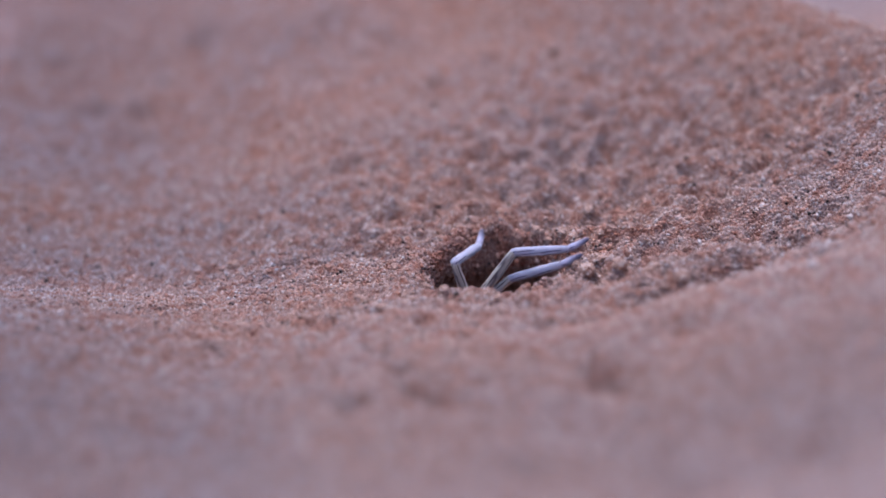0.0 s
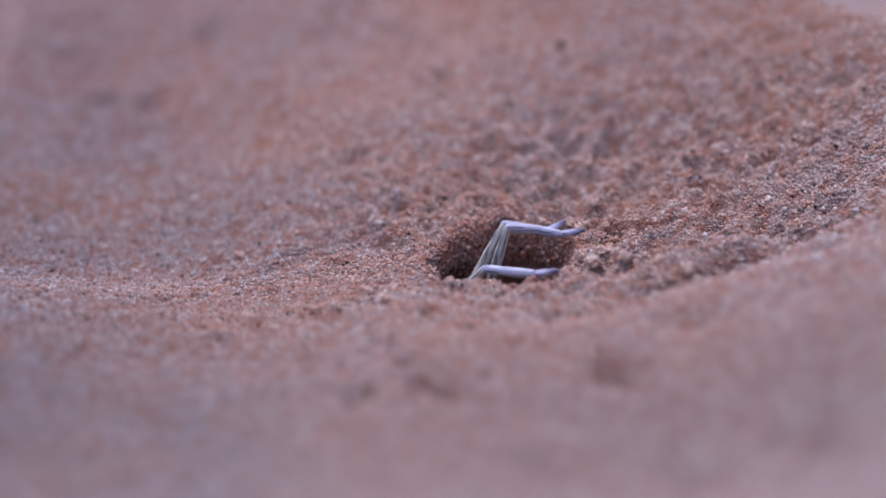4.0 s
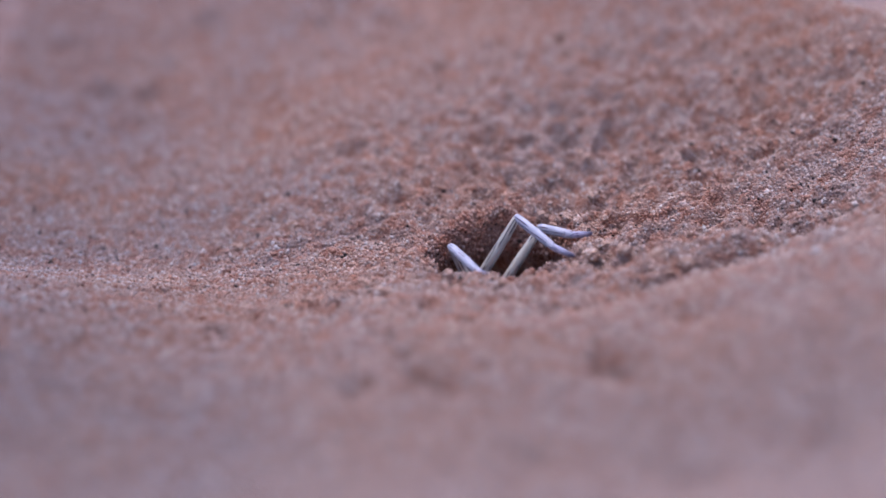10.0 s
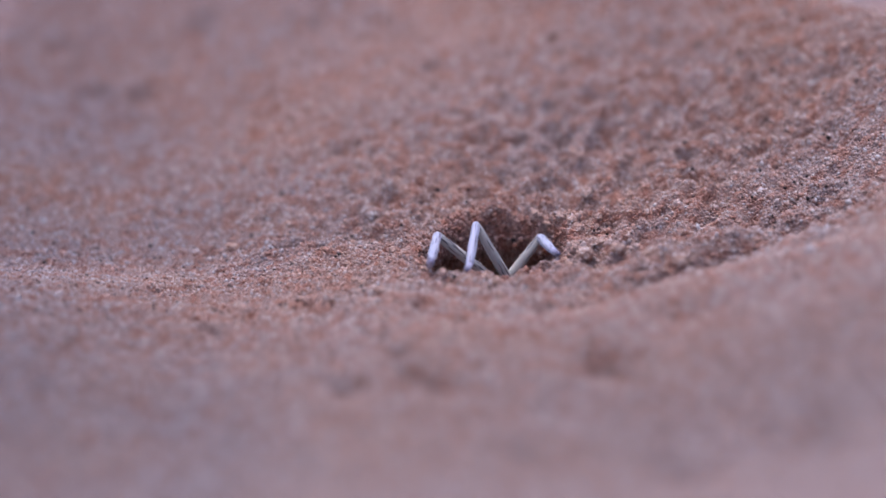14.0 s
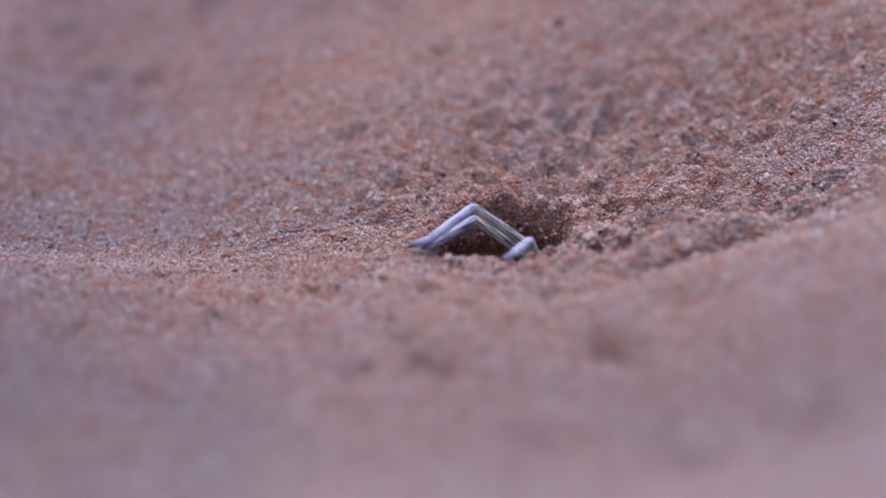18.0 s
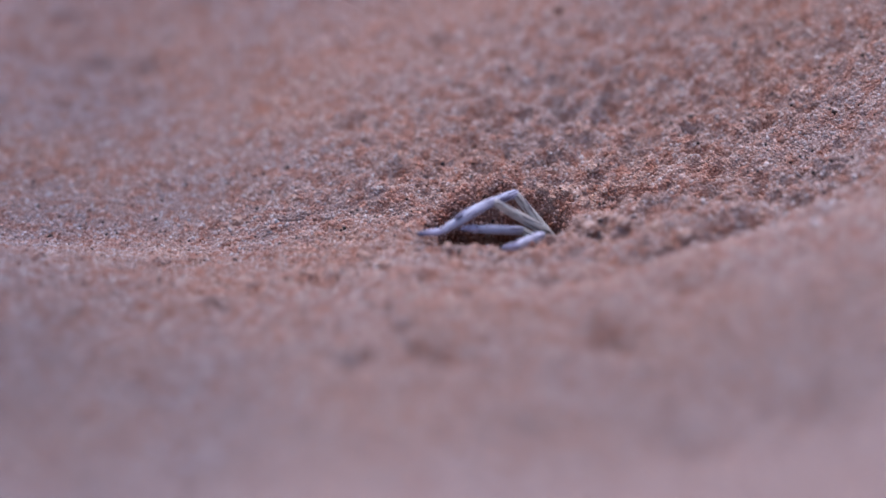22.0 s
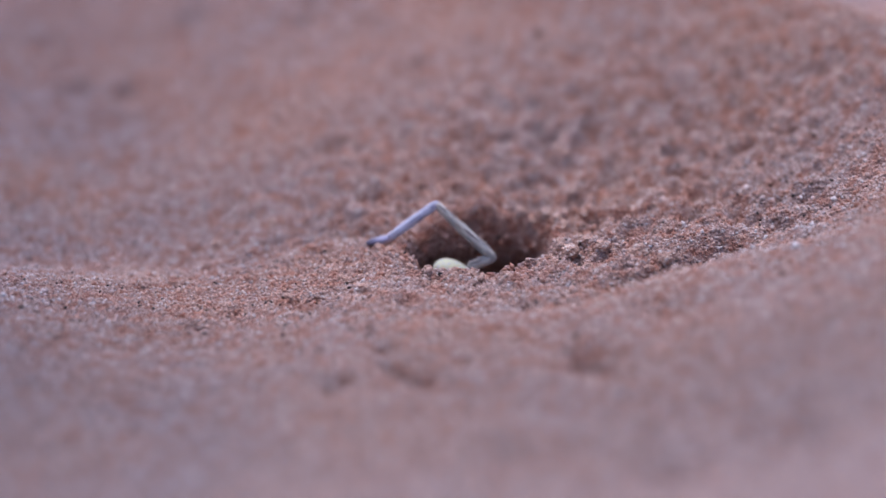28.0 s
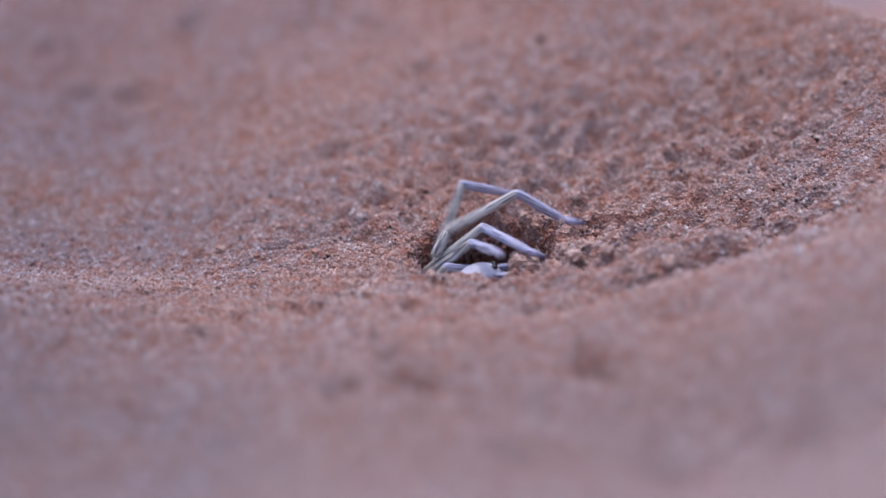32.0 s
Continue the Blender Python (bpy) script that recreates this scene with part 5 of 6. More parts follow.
    walk(legs["front_leg"][0], [
        (0.0, mm(3.06, -3.5, 17.6, 25.91, 30.65, -99.97)), (0.3, mm(2.54, -8, 18.95, 3.92, 20.77, -60.49)), (0.6, mm(3.13, -4, 16.74, 30.08, 31.72, -98.87)), (1.0, mm(0.65, -4, 15.7, 30.45, 34.5, -104.56)),
        (1.5, mm(-0.21, -4, 16.77, 22.43, 35.67, -107.43)), (2.0, mm(-0.87, -4, 17.07, 17.96, 35.02, -105.26)), (2.5, mm(-0.63, -4, 17.98, 16.38, 36.12, -109.62)), (3.0, mm(-2.74, -7.5, 17.79, 10.29, 36.72, -112.79)),
        (3.5, mm(-2.15, -7, 18.54, 7.37, 37, -115.03)), (5.5, mm(-1.73, -6, 19.1, 4.04, 38.02, -127.92)), (5.7, mm(-2.03, -6, 19.2, 3.98, 37.75, -122.93)), (6.0, mm(-2.32, -6.5, 19.56, -1.06, 37.69, -120.33)),
        (6.3, mm(-4.54, -6.5, 18.79, 8.55, 37.65, -119.44)), (6.6, mm(-7.97, -6.5, 19.77, 30.97, 38.34, -121.89)), (7.0, mm(-8.73, -6.5, 19.2, 0.73, 42.13, -139.24)), (7.5, mm(-8.47, -6.5, 19.71, -0.96, 42.13, -140.38)),
        (8.0, mm(-8.41, -6.5, 19.78, -2.46, 42.02, -145.13)), (8.5, mm(-7.7, -6, 20.53, -7.64, 41.57, -152)), (9.0, mm(-7.44, -6, 20.92, -10.84, 41.6, -151.77)), (9.5, mm(-7.05, -5.5, 21.01, -10.93, 40.69, -158.05)),
        (10.0, mm(-7.35, -1, 19.63, -10.8, 40.36, -160.3)), (10.2, mm(-7.43, -4.75, 20.85, -12.76, 40.24, -161.04)), (10.4, mm(-7.51, -8.5, 22.07, -14.71, 40.11, -161.77)), (10.7, mm(-9.37, -8.5, 22.03, 4.3, 39.56, -169.49)),
        (10.775, mm(-8.88, -8.5, 21.32, 16.15, 39.64, -170.05)), (10.85, mm(-8.38, -8.5, 20.61, 28.01, 39.81, -170.57)), (10.925, mm(-7.89, -8.5, 19.9, 39.9, 40.05, -171.04)), (11.0, mm(-7.4, -8.5, 19.19, 51.84, 40.36, -171.44)),
        (11.125, mm(-8.3, -7.25, 19.58, 40.26, 41.53, -172.93)), (11.25, mm(-9.21, -6, 19.96, 28.46, 42.44, -174.73)), (11.375, mm(-10.11, -4.75, 20.34, 16.47, 43.06, -176.77)), (11.5, mm(-11.02, -3.5, 20.72, 4.37, 43.36, -178.96)),
        (12.0, mm(-11.48, -3.5, 21.25, 2.65, 43.36, -178.95)), (13.0, mm(-11.16, -3.5, 22.46, -7.03, 43.09, 171.44)), (13.5, mm(-10.83, -3.5, 22.3, -7.07, 42.92, 169.57)), (14.0, mm(-10.81, -4, 22.57, -8.77, 42.79, 168.34)),
        (14.5, mm(-10.48, -4, 22.79, -11.59, 42.15, 163.49)), (16.5, mm(-9.59, -4, 23.66, -12.31, 40.8, 154.99)), (16.8, mm(-7.66, -3, 20.83, 4.55, 40.33, 145.96)), (16.9, mm(-5.65, -5, 22.23, -9.7, 38.03, 86.11)),
        (17.0, mm(-3.63, -7, 23.63, -14.64, 27.54, 32.6)), (17.15, mm(-4.88, -3.25, 22.3, -21.87, 41, 79.11)), (17.3, mm(-6.12, 0.5, 20.96, -11.54, 53.98, 137.39)), (17.6, mm(-7.06, 0, 21.12, -16.57, 53.57, 134.61)),
        (18.0, mm(-6.02, -0.5, 21.8, -15.89, 52.11, 126.33)), (19.0, mm(-1.83, -0.5, 23.77, 0.13, 52.42, 130.06)), (20.0, mm(-3.44, -1, 22.5, -28.99, 48.22, 104.86)), (21.0, mm(-1.5, -1, 23.2, -30.04, 47.72, 103.55)),
        (21.5, mm(1.8, -1, 22.74, -5.56, 51.82, 123.14)), (21.8, mm(0.99, -1, 24.38, -12.28, 51.47, 119.5)), (22.0, mm(1.15, -1, 24.68, -9.88, 51.83, 122.5)), (22.2, mm(0.41, -1, 24.94, -16.35, 50.6, 114.11)),
        (22.5, mm(0.36, -1, 23.02, -13.13, 51.08, 116.96)), (23.0, mm(2.25, -1, 22.1, 1.63, 51.29, 120.24)), (23.3, mm(3.49, -1, 22.28, -14.62, 48.33, 81.57)), (23.45, mm(3.14, -1, 22.12, -3.42, 51.26, 109.57)),
        (23.6, mm(2.78, -1, 21.96, 8.84, 50.37, 138.52)), (23.8, mm(5.83, -0.75, 20.94, 17.05, 50.05, 140.7)), (24.0, mm(8.89, -0.5, 19.91, 25.17, 49.54, 142.77)), (24.5, mm(8.73, -0.5, 20, 14.49, 48.89, 145.5)),
        (24.7, mm(1.97, -0.65, 12.8, -58.47, 42.26, 122.36)), (24.9, mm(-4.8, -0.8, 5.6, -115.38, 24.86, 121.24)), (31.0, mm(-3.17, -0.17, 5.5, -115.38, 24.86, 121.24)), (31.15, mm(2.09, -3.45, 10.84, -108.56, 63.79, 99.95)),
        (31.3, mm(7.37, -6.3, 15.48, 113.2, 74.35, -62.14)), (31.4, mm(3.76, -3.7, 18.71, -124.76, 80.92, 76.48)), (31.45, mm(2.31, -0.9, 18.18, -119.52, 75.47, 93.12)), (31.5, mm(0.87, 1.9, 17.64, -120.35, 69.92, 103.82)),
        (31.6, mm(3.1, 2.5, 17.9, -132.77, 72.64, 97.53)), (31.7, mm(2.77, 2.75, 16.82, -139.44, 75.76, 85.67)), (31.8, mm(2.44, 3, 16.3, -134.42, 73.21, 95.83)), (31.9, mm(2.33, 3.25, 15.9, -132.79, 72.66, 97.64)),
        (32.0, mm(1.24, 3, 14.97, -129.87, 70.65, 103.26)),
    ])
    walk(legs["front_leg"][1], [
        (0.0, mm(0, 0, 0, -122.76, -68.92, -41.06)), (0.3, mm(0, 0, 0, -113.18, -16.18, -76.56)), (0.6, mm(0, 0, 0, -121.99, -67.88, -42.46)), (1.0, mm(0, 0, 0, -135.69, -75.35, -23.6)),
        (1.5, mm(0, 0, 0, -134.91, -74.89, -25.39)), (2.0, mm(0, 0, 0, -113.73, -66.52, -42.54)), (2.5, mm(0, 0, 0, -107.57, -63.14, -45.54)), (3.0, mm(0, 0, 0, -100.12, -51.3, -50.91)),
        (3.5, mm(0, 0, 0, -102.88, -54.34, -49.89)), (5.5, mm(0, 0, 0, -100.88, -61.9, -46.88)), (5.7, mm(0, 0, 0, -96.98, -53.98, -49.22)), (6.0, mm(0, 0, 0, -91.36, -44.1, -50.32)),
        (6.3, mm(0, 0, 0, -87.54, -35.96, -50.22)), (6.6, mm(0, 0, 0, -96.11, -36.28, -50.2)), (7.0, mm(0, 0, 0, -90.62, 5.71, -52.71)), (7.5, mm(0, 0, 0, -89.13, 5.09, -52.71)),
        (8.0, mm(0, 0, 0, -87.53, 0.2, -52.85)), (8.5, mm(0, 0, 0, -84.5, -2.28, -53.02)), (9.0, mm(0, 0, 0, -81.61, -0.82, -52.85)), (9.5, mm(0, 0, 0, -80.7, -6.86, -53.79)),
        (10.0, mm(0, 0, 0, -69.14, 2.56, -51.25)), (10.2, mm(0, 0, 0, -74.64, -1.1, -52.45)), (10.4, mm(0, 0, 0, -80.04, -4.91, -53.3)), (10.7, mm(0, 0, 0, -91.18, -24.25, -54.83)),
        (10.775, mm(0, 0, 0, -99.24, -33.27, -53.9)), (10.85, mm(0, 0, 0, -108.22, -42.48, -51.05)), (10.925, mm(0, 0, 0, -119.36, -51.47, -45.25)), (11.0, mm(0, 0, 0, -134.86, -59.55, -34.49)),
        (11.125, mm(0, 0, 0, -120.57, -49.83, -47.43)), (11.25, mm(0, 0, 0, -111.65, -38.83, -54.94)), (11.375, mm(0, 0, 0, -105.68, -27.23, -59.61)), (11.5, mm(0, 0, 0, -101.55, -15.3, -62.7)),
        (12.0, mm(0, 0, 0, -101.29, -10.55, -63.69)), (13.0, mm(0, 0, 0, -95.06, -12.47, -63.41)), (13.5, mm(0, 0, 0, -95.25, -13.64, -63.3)), (14.0, mm(0, 0, 0, -97.05, -12.8, -63.39)),
        (14.5, mm(0, 0, 0, -97.65, -13.61, -63.28)), (16.5, mm(0, 0, 0, -104.2, -19.58, -62.08)), (16.8, mm(0, 0, 0, -106.94, -35.99, -56.94)), (16.9, mm(0, 0, 0, -77.68, -65.44, -55.08)),
        (17.0, mm(0, 0, 0, -31.08, -67.06, -57.96)), (17.15, mm(0, 0, 0, -81.11, -57.09, -43.75)), (17.3, mm(0, 0, 0, -89.75, -22.7, -40.23)), (17.6, mm(0, 0, 0, -94.6, -19.79, -40.35)),
        (18.0, mm(0, 0, 0, -103.16, -24.95, -39.48)), (19.0, mm(0, 0, 0, -101.55, -36.45, -36.55)), (20.0, mm(0, 0, 0, -95.47, -32.78, -37.22)), (21.0, mm(0, 0, 0, -88.2, -34.56, -37.15)),
        (21.5, mm(0, 0, 0, -86.76, -42.47, -37.59)), (21.8, mm(0, 0, 0, -90.6, -37.14, -37.43)), (22.0, mm(0, 0, 0, -93.43, -37.11, -37.44)), (22.2, mm(0, 0, 0, -97.08, -37.88, -37.35)),
        (22.5, mm(0, 0, 0, -94.42, -37.91, -37.34)), (23.0, mm(0, 0, 0, -96.85, -47.95, -35.99)), (23.3, mm(0, 0, 0, -76.11, -52.19, -36.4)), (23.45, mm(0, 0, 0, -85.58, -49.08, -35.61)),
        (23.6, mm(0, 0, 0, -93.04, -43.27, -35.51)), (23.8, mm(0, 0, 0, -90.11, -48.68, -35.29)), (24.0, mm(0, 0, 0, -86.51, -53.5, -35.52)), (24.5, mm(0, 0, 0, -84.98, -36.75, -33.76)),
        (24.7, mm(0, 0, 0, -27.69, -35.27, -32.54)), (24.9, mm(0, 0, 0, 32.13, -34.1, -68.08)), (31.0, mm(0, 0, 0, 32.13, -34.1, -68.08)), (31.15, mm(0, 0, 0, 25.82, -8.72, -114.23)),
        (31.3, mm(0, 0, 0, 52.78, 21.34, -149.59)), (31.4, mm(0, 0, 0, 29.11, 2.75, -128.03)), (31.45, mm(0, 0, 0, 28.9, -2.63, -118.35)), (31.5, mm(0, 0, 0, 31.98, -7.36, -110.29)),
        (31.6, mm(0, 0, 0, 29.45, -4.18, -115.66)), (31.7, mm(0, 0, 0, 33.57, 1.02, -124.14)), (31.8, mm(0, 0, 0, 30.32, -1.71, -119.76)), (31.9, mm(0, 0, 0, 30.71, -0.58, -121.68)),
        (32.0, mm(0, 0, 0, 29.83, 0.22, -123.04)),
    ])
    walk(legs["front_leg"][2], [
        (0.0, mm(0, 10.3, 0, -1.48, 0.16, 12.42)), (0.3, mm(0, 10.3, 0, 34.02, 4.65, -2.87)), (0.6, mm(0, 10.3, 0, -6.84, -0.45, 18)), (1.0, mm(0, 10.3, 0, -17.49, 2.12, 29.91)),
        (1.5, mm(0, 10.3, 0, -11.99, 2.66, 31.95)), (2.0, mm(0, 10.3, 0, -5.87, 2.52, 31.07)), (2.5, mm(0, 10.3, 0, -12.32, 2.21, 29.09)), (3.0, mm(0, 10.3, 0, -9.86, 2.51, 30.66)),
        (3.5, mm(0, 10.3, 0, -2.93, 0.82, 15.67)), (5.5, mm(0, 10.3, 0, -18.92, 4.57, 34.94)), (5.7, mm(0, 10.3, 0, -5.36, 1.15, 19.11)), (6.0, mm(0, 10.3, 0, 10.87, 1.49, 12.17)),
        (6.3, mm(0, 10.3, 0, 20.96, 7.44, -8.55)), (6.6, mm(0, 10.3, 0, 6.81, 4.77, 2.29)), (7.0, mm(0, 10.3, 0, 16.59, 4.68, 2.73)), (7.5, mm(0, 10.3, 0, 14.72, 5.39, 0.2)),
        (8.0, mm(0, 10.3, 0, 13.14, 3.31, 8.56)), (8.5, mm(0, 10.3, 0, 19.25, 3.54, 7.79)), (9.0, mm(0, 10.3, 0, 26.25, 4.5, 5.48)), (9.5, mm(0, 10.3, 0, 20.99, 2.53, 9.99)),
        (10.0, mm(0, 10.3, 0, 15.09, 3.38, 7.38)), (10.2, mm(0, 10.3, 0, -44.2, 9.08, 29.16)), (10.4, mm(0, 10.3, 0, -104.69, 28.55, 34.85)), (10.7, mm(0, 10.3, 0, -136.83, 32.78, 31.92)),
        (10.775, mm(0, 10.3, 0, 160.7, 37.09, 7.44)), (10.85, mm(0, 10.3, 0, 104.44, 26.27, -4.18)), (10.925, mm(0, 10.3, 0, 53.42, 19.04, -2.65)), (11.0, mm(0, 10.3, 0, 1.87, 17.99, -0.55)),
        (11.125, mm(0, 10.3, 0, 44.91, 20.83, -7.48)), (11.25, mm(0, 10.3, 0, 85.49, 33.19, -13.87)), (11.375, mm(0, 10.3, 0, 132.08, 55.03, -3.62)), (11.5, mm(0, 10.3, 0, -144.08, 58.69, 54.53)),
        (12.0, mm(0, 10.3, 0, -136.53, 54.72, 63.23)), (13.0, mm(0, 10.3, 0, -136.87, 50.12, 71.23)), (13.5, mm(0, 10.3, 0, -142.09, 50.9, 69.79)), (14.0, mm(0, 10.3, 0, -145.11, 50.72, 70.16)),
        (14.5, mm(0, 10.3, 0, -147.71, 52.02, 67.03)), (16.5, mm(0, 10.3, 0, -161.02, 49.53, 75.22)), (16.8, mm(0, 10.3, 0, 150.5, 49.08, 67.63)), (16.9, mm(0, 10.3, 0, 135.42, 60.75, 94.02)),
        (17.0, mm(0, 10.3, 0, 132.37, 75.29, 130.06)), (17.15, mm(0, 10.3, 0, 131.56, 75.81, 131.93)), (17.3, mm(0, 10.3, 0, 150.5, 78.81, 148.67)), (17.6, mm(0, 10.3, 0, 167.59, 80.57, 173.97)),
        (18.0, mm(0, 10.3, 0, 158.54, 80.24, 167.39)), (19.0, mm(0, 10.3, 0, -173.78, 80.66, -173.8)), (20.0, mm(0, 10.3, 0, 150.66, 80.43, 179.36)), (21.0, mm(0, 10.3, 0, 143.3, 77.94, 159.15)),
        (21.5, mm(0, 10.3, 0, -137.71, 77.05, -128.57)), (21.8, mm(0, 10.3, 0, -152.95, 78.89, -141.29)), (22.0, mm(0, 10.3, 0, -143.52, 78.3, -136.45)), (22.2, mm(0, 10.3, 0, -163.04, 80.78, -163.07)),
        (22.5, mm(0, 10.3, 0, 109.87, 62.9, 107.15)), (23.0, mm(0, 10.3, 0, 114.47, 84.34, 137.24)), (23.3, mm(0, 10.3, 0, -119.92, 85.76, -79.53)), (23.45, mm(0, 10.3, 0, 118.26, 61.92, 102.71)),
        (23.6, mm(0, 10.3, 0, 141.74, 30.04, 66.02)), (23.8, mm(0, 10.3, 0, 125.74, 56.24, 99.13)), (24.0, mm(0, 10.3, 0, -161.07, 77.55, -148.98)), (24.5, mm(0, 10.3, 0, -122.34, 65.74, -104.02)),
        (24.7, mm(0, 10.3, 0, -134.8, 75.18, -126.23)), (24.9, mm(0, 10.3, 0, 141.04, 76.93, 135.18)), (31.0, mm(0, 10.3, 0, 141.04, 76.93, 135.18)), (31.15, mm(0, 10.3, 0, -85.02, 66.22, -166.76)),
        (31.3, mm(0, 10.3, 0, -20.43, 55.11, 176.13)), (31.4, mm(0, 10.3, 0, -55.23, 54.72, 175.26)), (31.45, mm(0, 10.3, 0, -133.96, 43.75, 176.61)), (31.5, mm(0, 10.3, 0, 149.79, 43.14, -177.35)),
        (31.6, mm(0, 10.3, 0, 142.99, 41.87, -179.94)), (31.7, mm(0, 10.3, 0, 169.91, 43.05, -176.26)), (31.8, mm(0, 10.3, 0, 151.76, 40.52, 173.97)), (31.9, mm(0, 10.3, 0, 145.69, 41.62, 176.37)),
        (32.0, mm(0, 10.3, 0, 160.51, 45.54, -172.98)),
    ])
    walk(legs["front_leg"][3], [
        (0.0, mm(-6.36, 0.19, 7.63, -79.7, 1.86, 2.23)), (0.3, mm(-5.27, -2.26, 8.57, -66.8, 1.3, 2.06)), (0.6, mm(-5.37, 0.19, 6.16, -78.73, -1.99, 1.04)), (1.0, mm(-8.82, -0.4, 5.75, -75.58, -5.26, 0.29)),
        (1.5, mm(-10.69, 0.05, 8.09, -75.5, 0.32, 1.73)), (2.0, mm(-10.33, -0.41, 7.12, -76.21, -4.27, 0.58)), (2.5, mm(-9.16, 0.14, 7.41, -77.39, -5.4, 0.31)), (3.0, mm(-9.54, -2.2, 6.51, -66.15, -11.55, -1.74)),
        (3.5, mm(-10.02, -1.36, 8.15, -68.43, -7.14, 0.13)), (5.5, mm(-10.23, -0.11, 9.37, -71.3, -4.02, 1.28)), (5.7, mm(-9.38, -0.5, 8.37, -72.15, -7.54, 0.12)), (6.0, mm(-8.54, -1.29, 7.91, -71.25, -9.83, -0.65)),
        (6.3, mm(-6.81, -1.9, 5.55, -69.34, -20.3, -4.53)), (6.6, mm(-5.66, -1.89, 6.54, -70.04, -25.22, -6.5)), (7.0, mm(-0.21, -0.76, 9.38, -72.53, -20.03, -4.6)), (7.5, mm(-0.25, -0.85, 9.61, -72.73, -19.33, -4.36)),
        (8.0, mm(-1.01, -1.1, 8.93, -72.62, -19.66, -4.47)), (8.5, mm(-1.12, -0.79, 9.08, -74.61, -18.02, -3.96)), (9.0, mm(-1.16, -0.85, 9.27, -74.75, -17.35, -3.77)), (9.5, mm(-1.77, -0.53, 8.8, -76.35, -16.88, -3.64)),
        (10.0, mm(-1.2, 0.06, 6.87, -86.93, -17.47, -3.74)), (10.2, mm(-1.59, -1.69, 8.27, -76.15, -16.89, -3.64)), (10.4, mm(-2.09, -3.51, 9.93, -68.02, -16.48, -3.51)), (10.7, mm(-4.14, -3.51, 9.8, -67.57, -20.98, -5.44)),
        (10.775, mm(-3.21, -3.45, 9.32, -67.02, -20.02, -5.02)), (10.85, mm(-2.3, -3.39, 8.85, -66.43, -18.76, -4.44)), (10.925, mm(-1.38, -3.33, 8.39, -65.78, -17.17, -3.7)), (11.0, mm(-0.48, -3.29, 7.94, -65.05, -15.27, -2.8)),
        (11.125, mm(-0.56, -2.38, 8.71, -69.37, -17.13, -3.61)), (11.25, mm(-0.68, -1.49, 9.53, -73.26, -19.32, -4.39)), (11.375, mm(-0.84, -0.63, 10.4, -76.65, -21.77, -5.09)), (11.5, mm(-1.04, 0.21, 11.32, -79.58, -24.41, -5.7)),
        (12.0, mm(-1.04, -0.43, 12.12, -79.11, -25.27, -5.87)), (13.0, mm(-1.61, 0.08, 12.57, -79.75, -23.4, -5.49)), (13.5, mm(-1.29, 0.06, 12.41, -79.86, -22.34, -5.28)), (14.0, mm(-0.88, -0.3, 13.11, -78.48, -22.28, -5.27)),
        (14.5, mm(-0.37, -0.24, 13.55, -78.45, -21.59, -5.12)), (16.5, mm(1.35, 0.1, 15.59, -77.74, -21, -4.99)), (16.8, mm(2.54, -0.18, 11.36, -81.22, -13.32, -3.5)), (16.9, mm(4.14, -0.62, 12.92, -76.04, -10.58, -2.93)),
        (17.0, mm(5.6, -1.11, 14.59, -71.05, -8.33, -2.26)), (17.15, mm(4.74, -0.49, 12.23, -80.93, -8.4, -2.27)), (17.3, mm(3.36, -0.02, 10.41, -90.97, -8.68, -2.29)), (17.6, mm(3.71, -0.09, 11.86, -89.46, -13.7, -2.28)),
        (18.0, mm(5.51, -0.31, 13.51, -88.07, -15.13, -2.31)), (19.0, mm(7.44, -0.37, 13.02, -88.65, -4.41, -2)), (20.0, mm(7.5, -0.34, 13.48, -86.83, -10.25, -2.23)), (21.0, mm(8.29, 0, 12.96, -86.93, -4.87, -1.93)),
        (21.5, mm(8.52, 0.05, 10.27, -87.41, 7.3, -1.33)), (21.8, mm(9.38, -0.37, 12.94, -87.46, 0.53, -1.64)), (22.0, mm(9.86, -0.29, 13.49, -87.38, -0.44, -1.68)), (22.2, mm(10.35, 0.04, 14.86, -86.84, -5, -1.91)),
        (22.5, mm(9.52, -0.21, 12.2, -87.18, -0.75, -1.69)), (23.0, mm(9.96, 0.18, 10.23, -87.12, 6.27, -1.34)), (23.3, mm(9.42, -0.09, 9.41, -87.48, 11.47, -1.09)), (23.45, mm(9.06, -0.09, 9.25, -87.48, 11.35, -1.1)),
        (23.6, mm(8.7, -0.09, 9.09, -87.48, 11.22, -1.1)), (23.8, mm(9.91, 0, 7.36, -88.18, 19.59, -0.77)), (24.0, mm(11.05, 0.08, 5.89, -88.85, 27.31, -0.55)), (24.5, mm(12.34, -2.11, 6.36, -90, 23.76, -0.59)),
        (24.7, mm(1.76, -0.09, -1.39, -85.53, 55.42, 0.99)), (24.9, mm(-8.81, 1.87, -7.76, -72.59, -38.13, -15.22)), (31.0, mm(-7.17, 2.5, -7.86, -88.81, -27.7, -13.19)), (31.15, mm(-6.26, 2.5, 1.01, -110.5, -4.16, -17.33)),
        (31.3, mm(-3.57, 1.69, 11.23, -93.39, 32.02, -25.07)), (31.4, mm(-5.19, 2.61, 9.67, -97.88, 8.72, -22.63)), (31.45, mm(-6.64, 2.87, 7.82, -105.09, -3.07, -20.24)), (31.5, mm(-7.73, 2.99, 6.39, -113.03, -11.99, -17.13)),
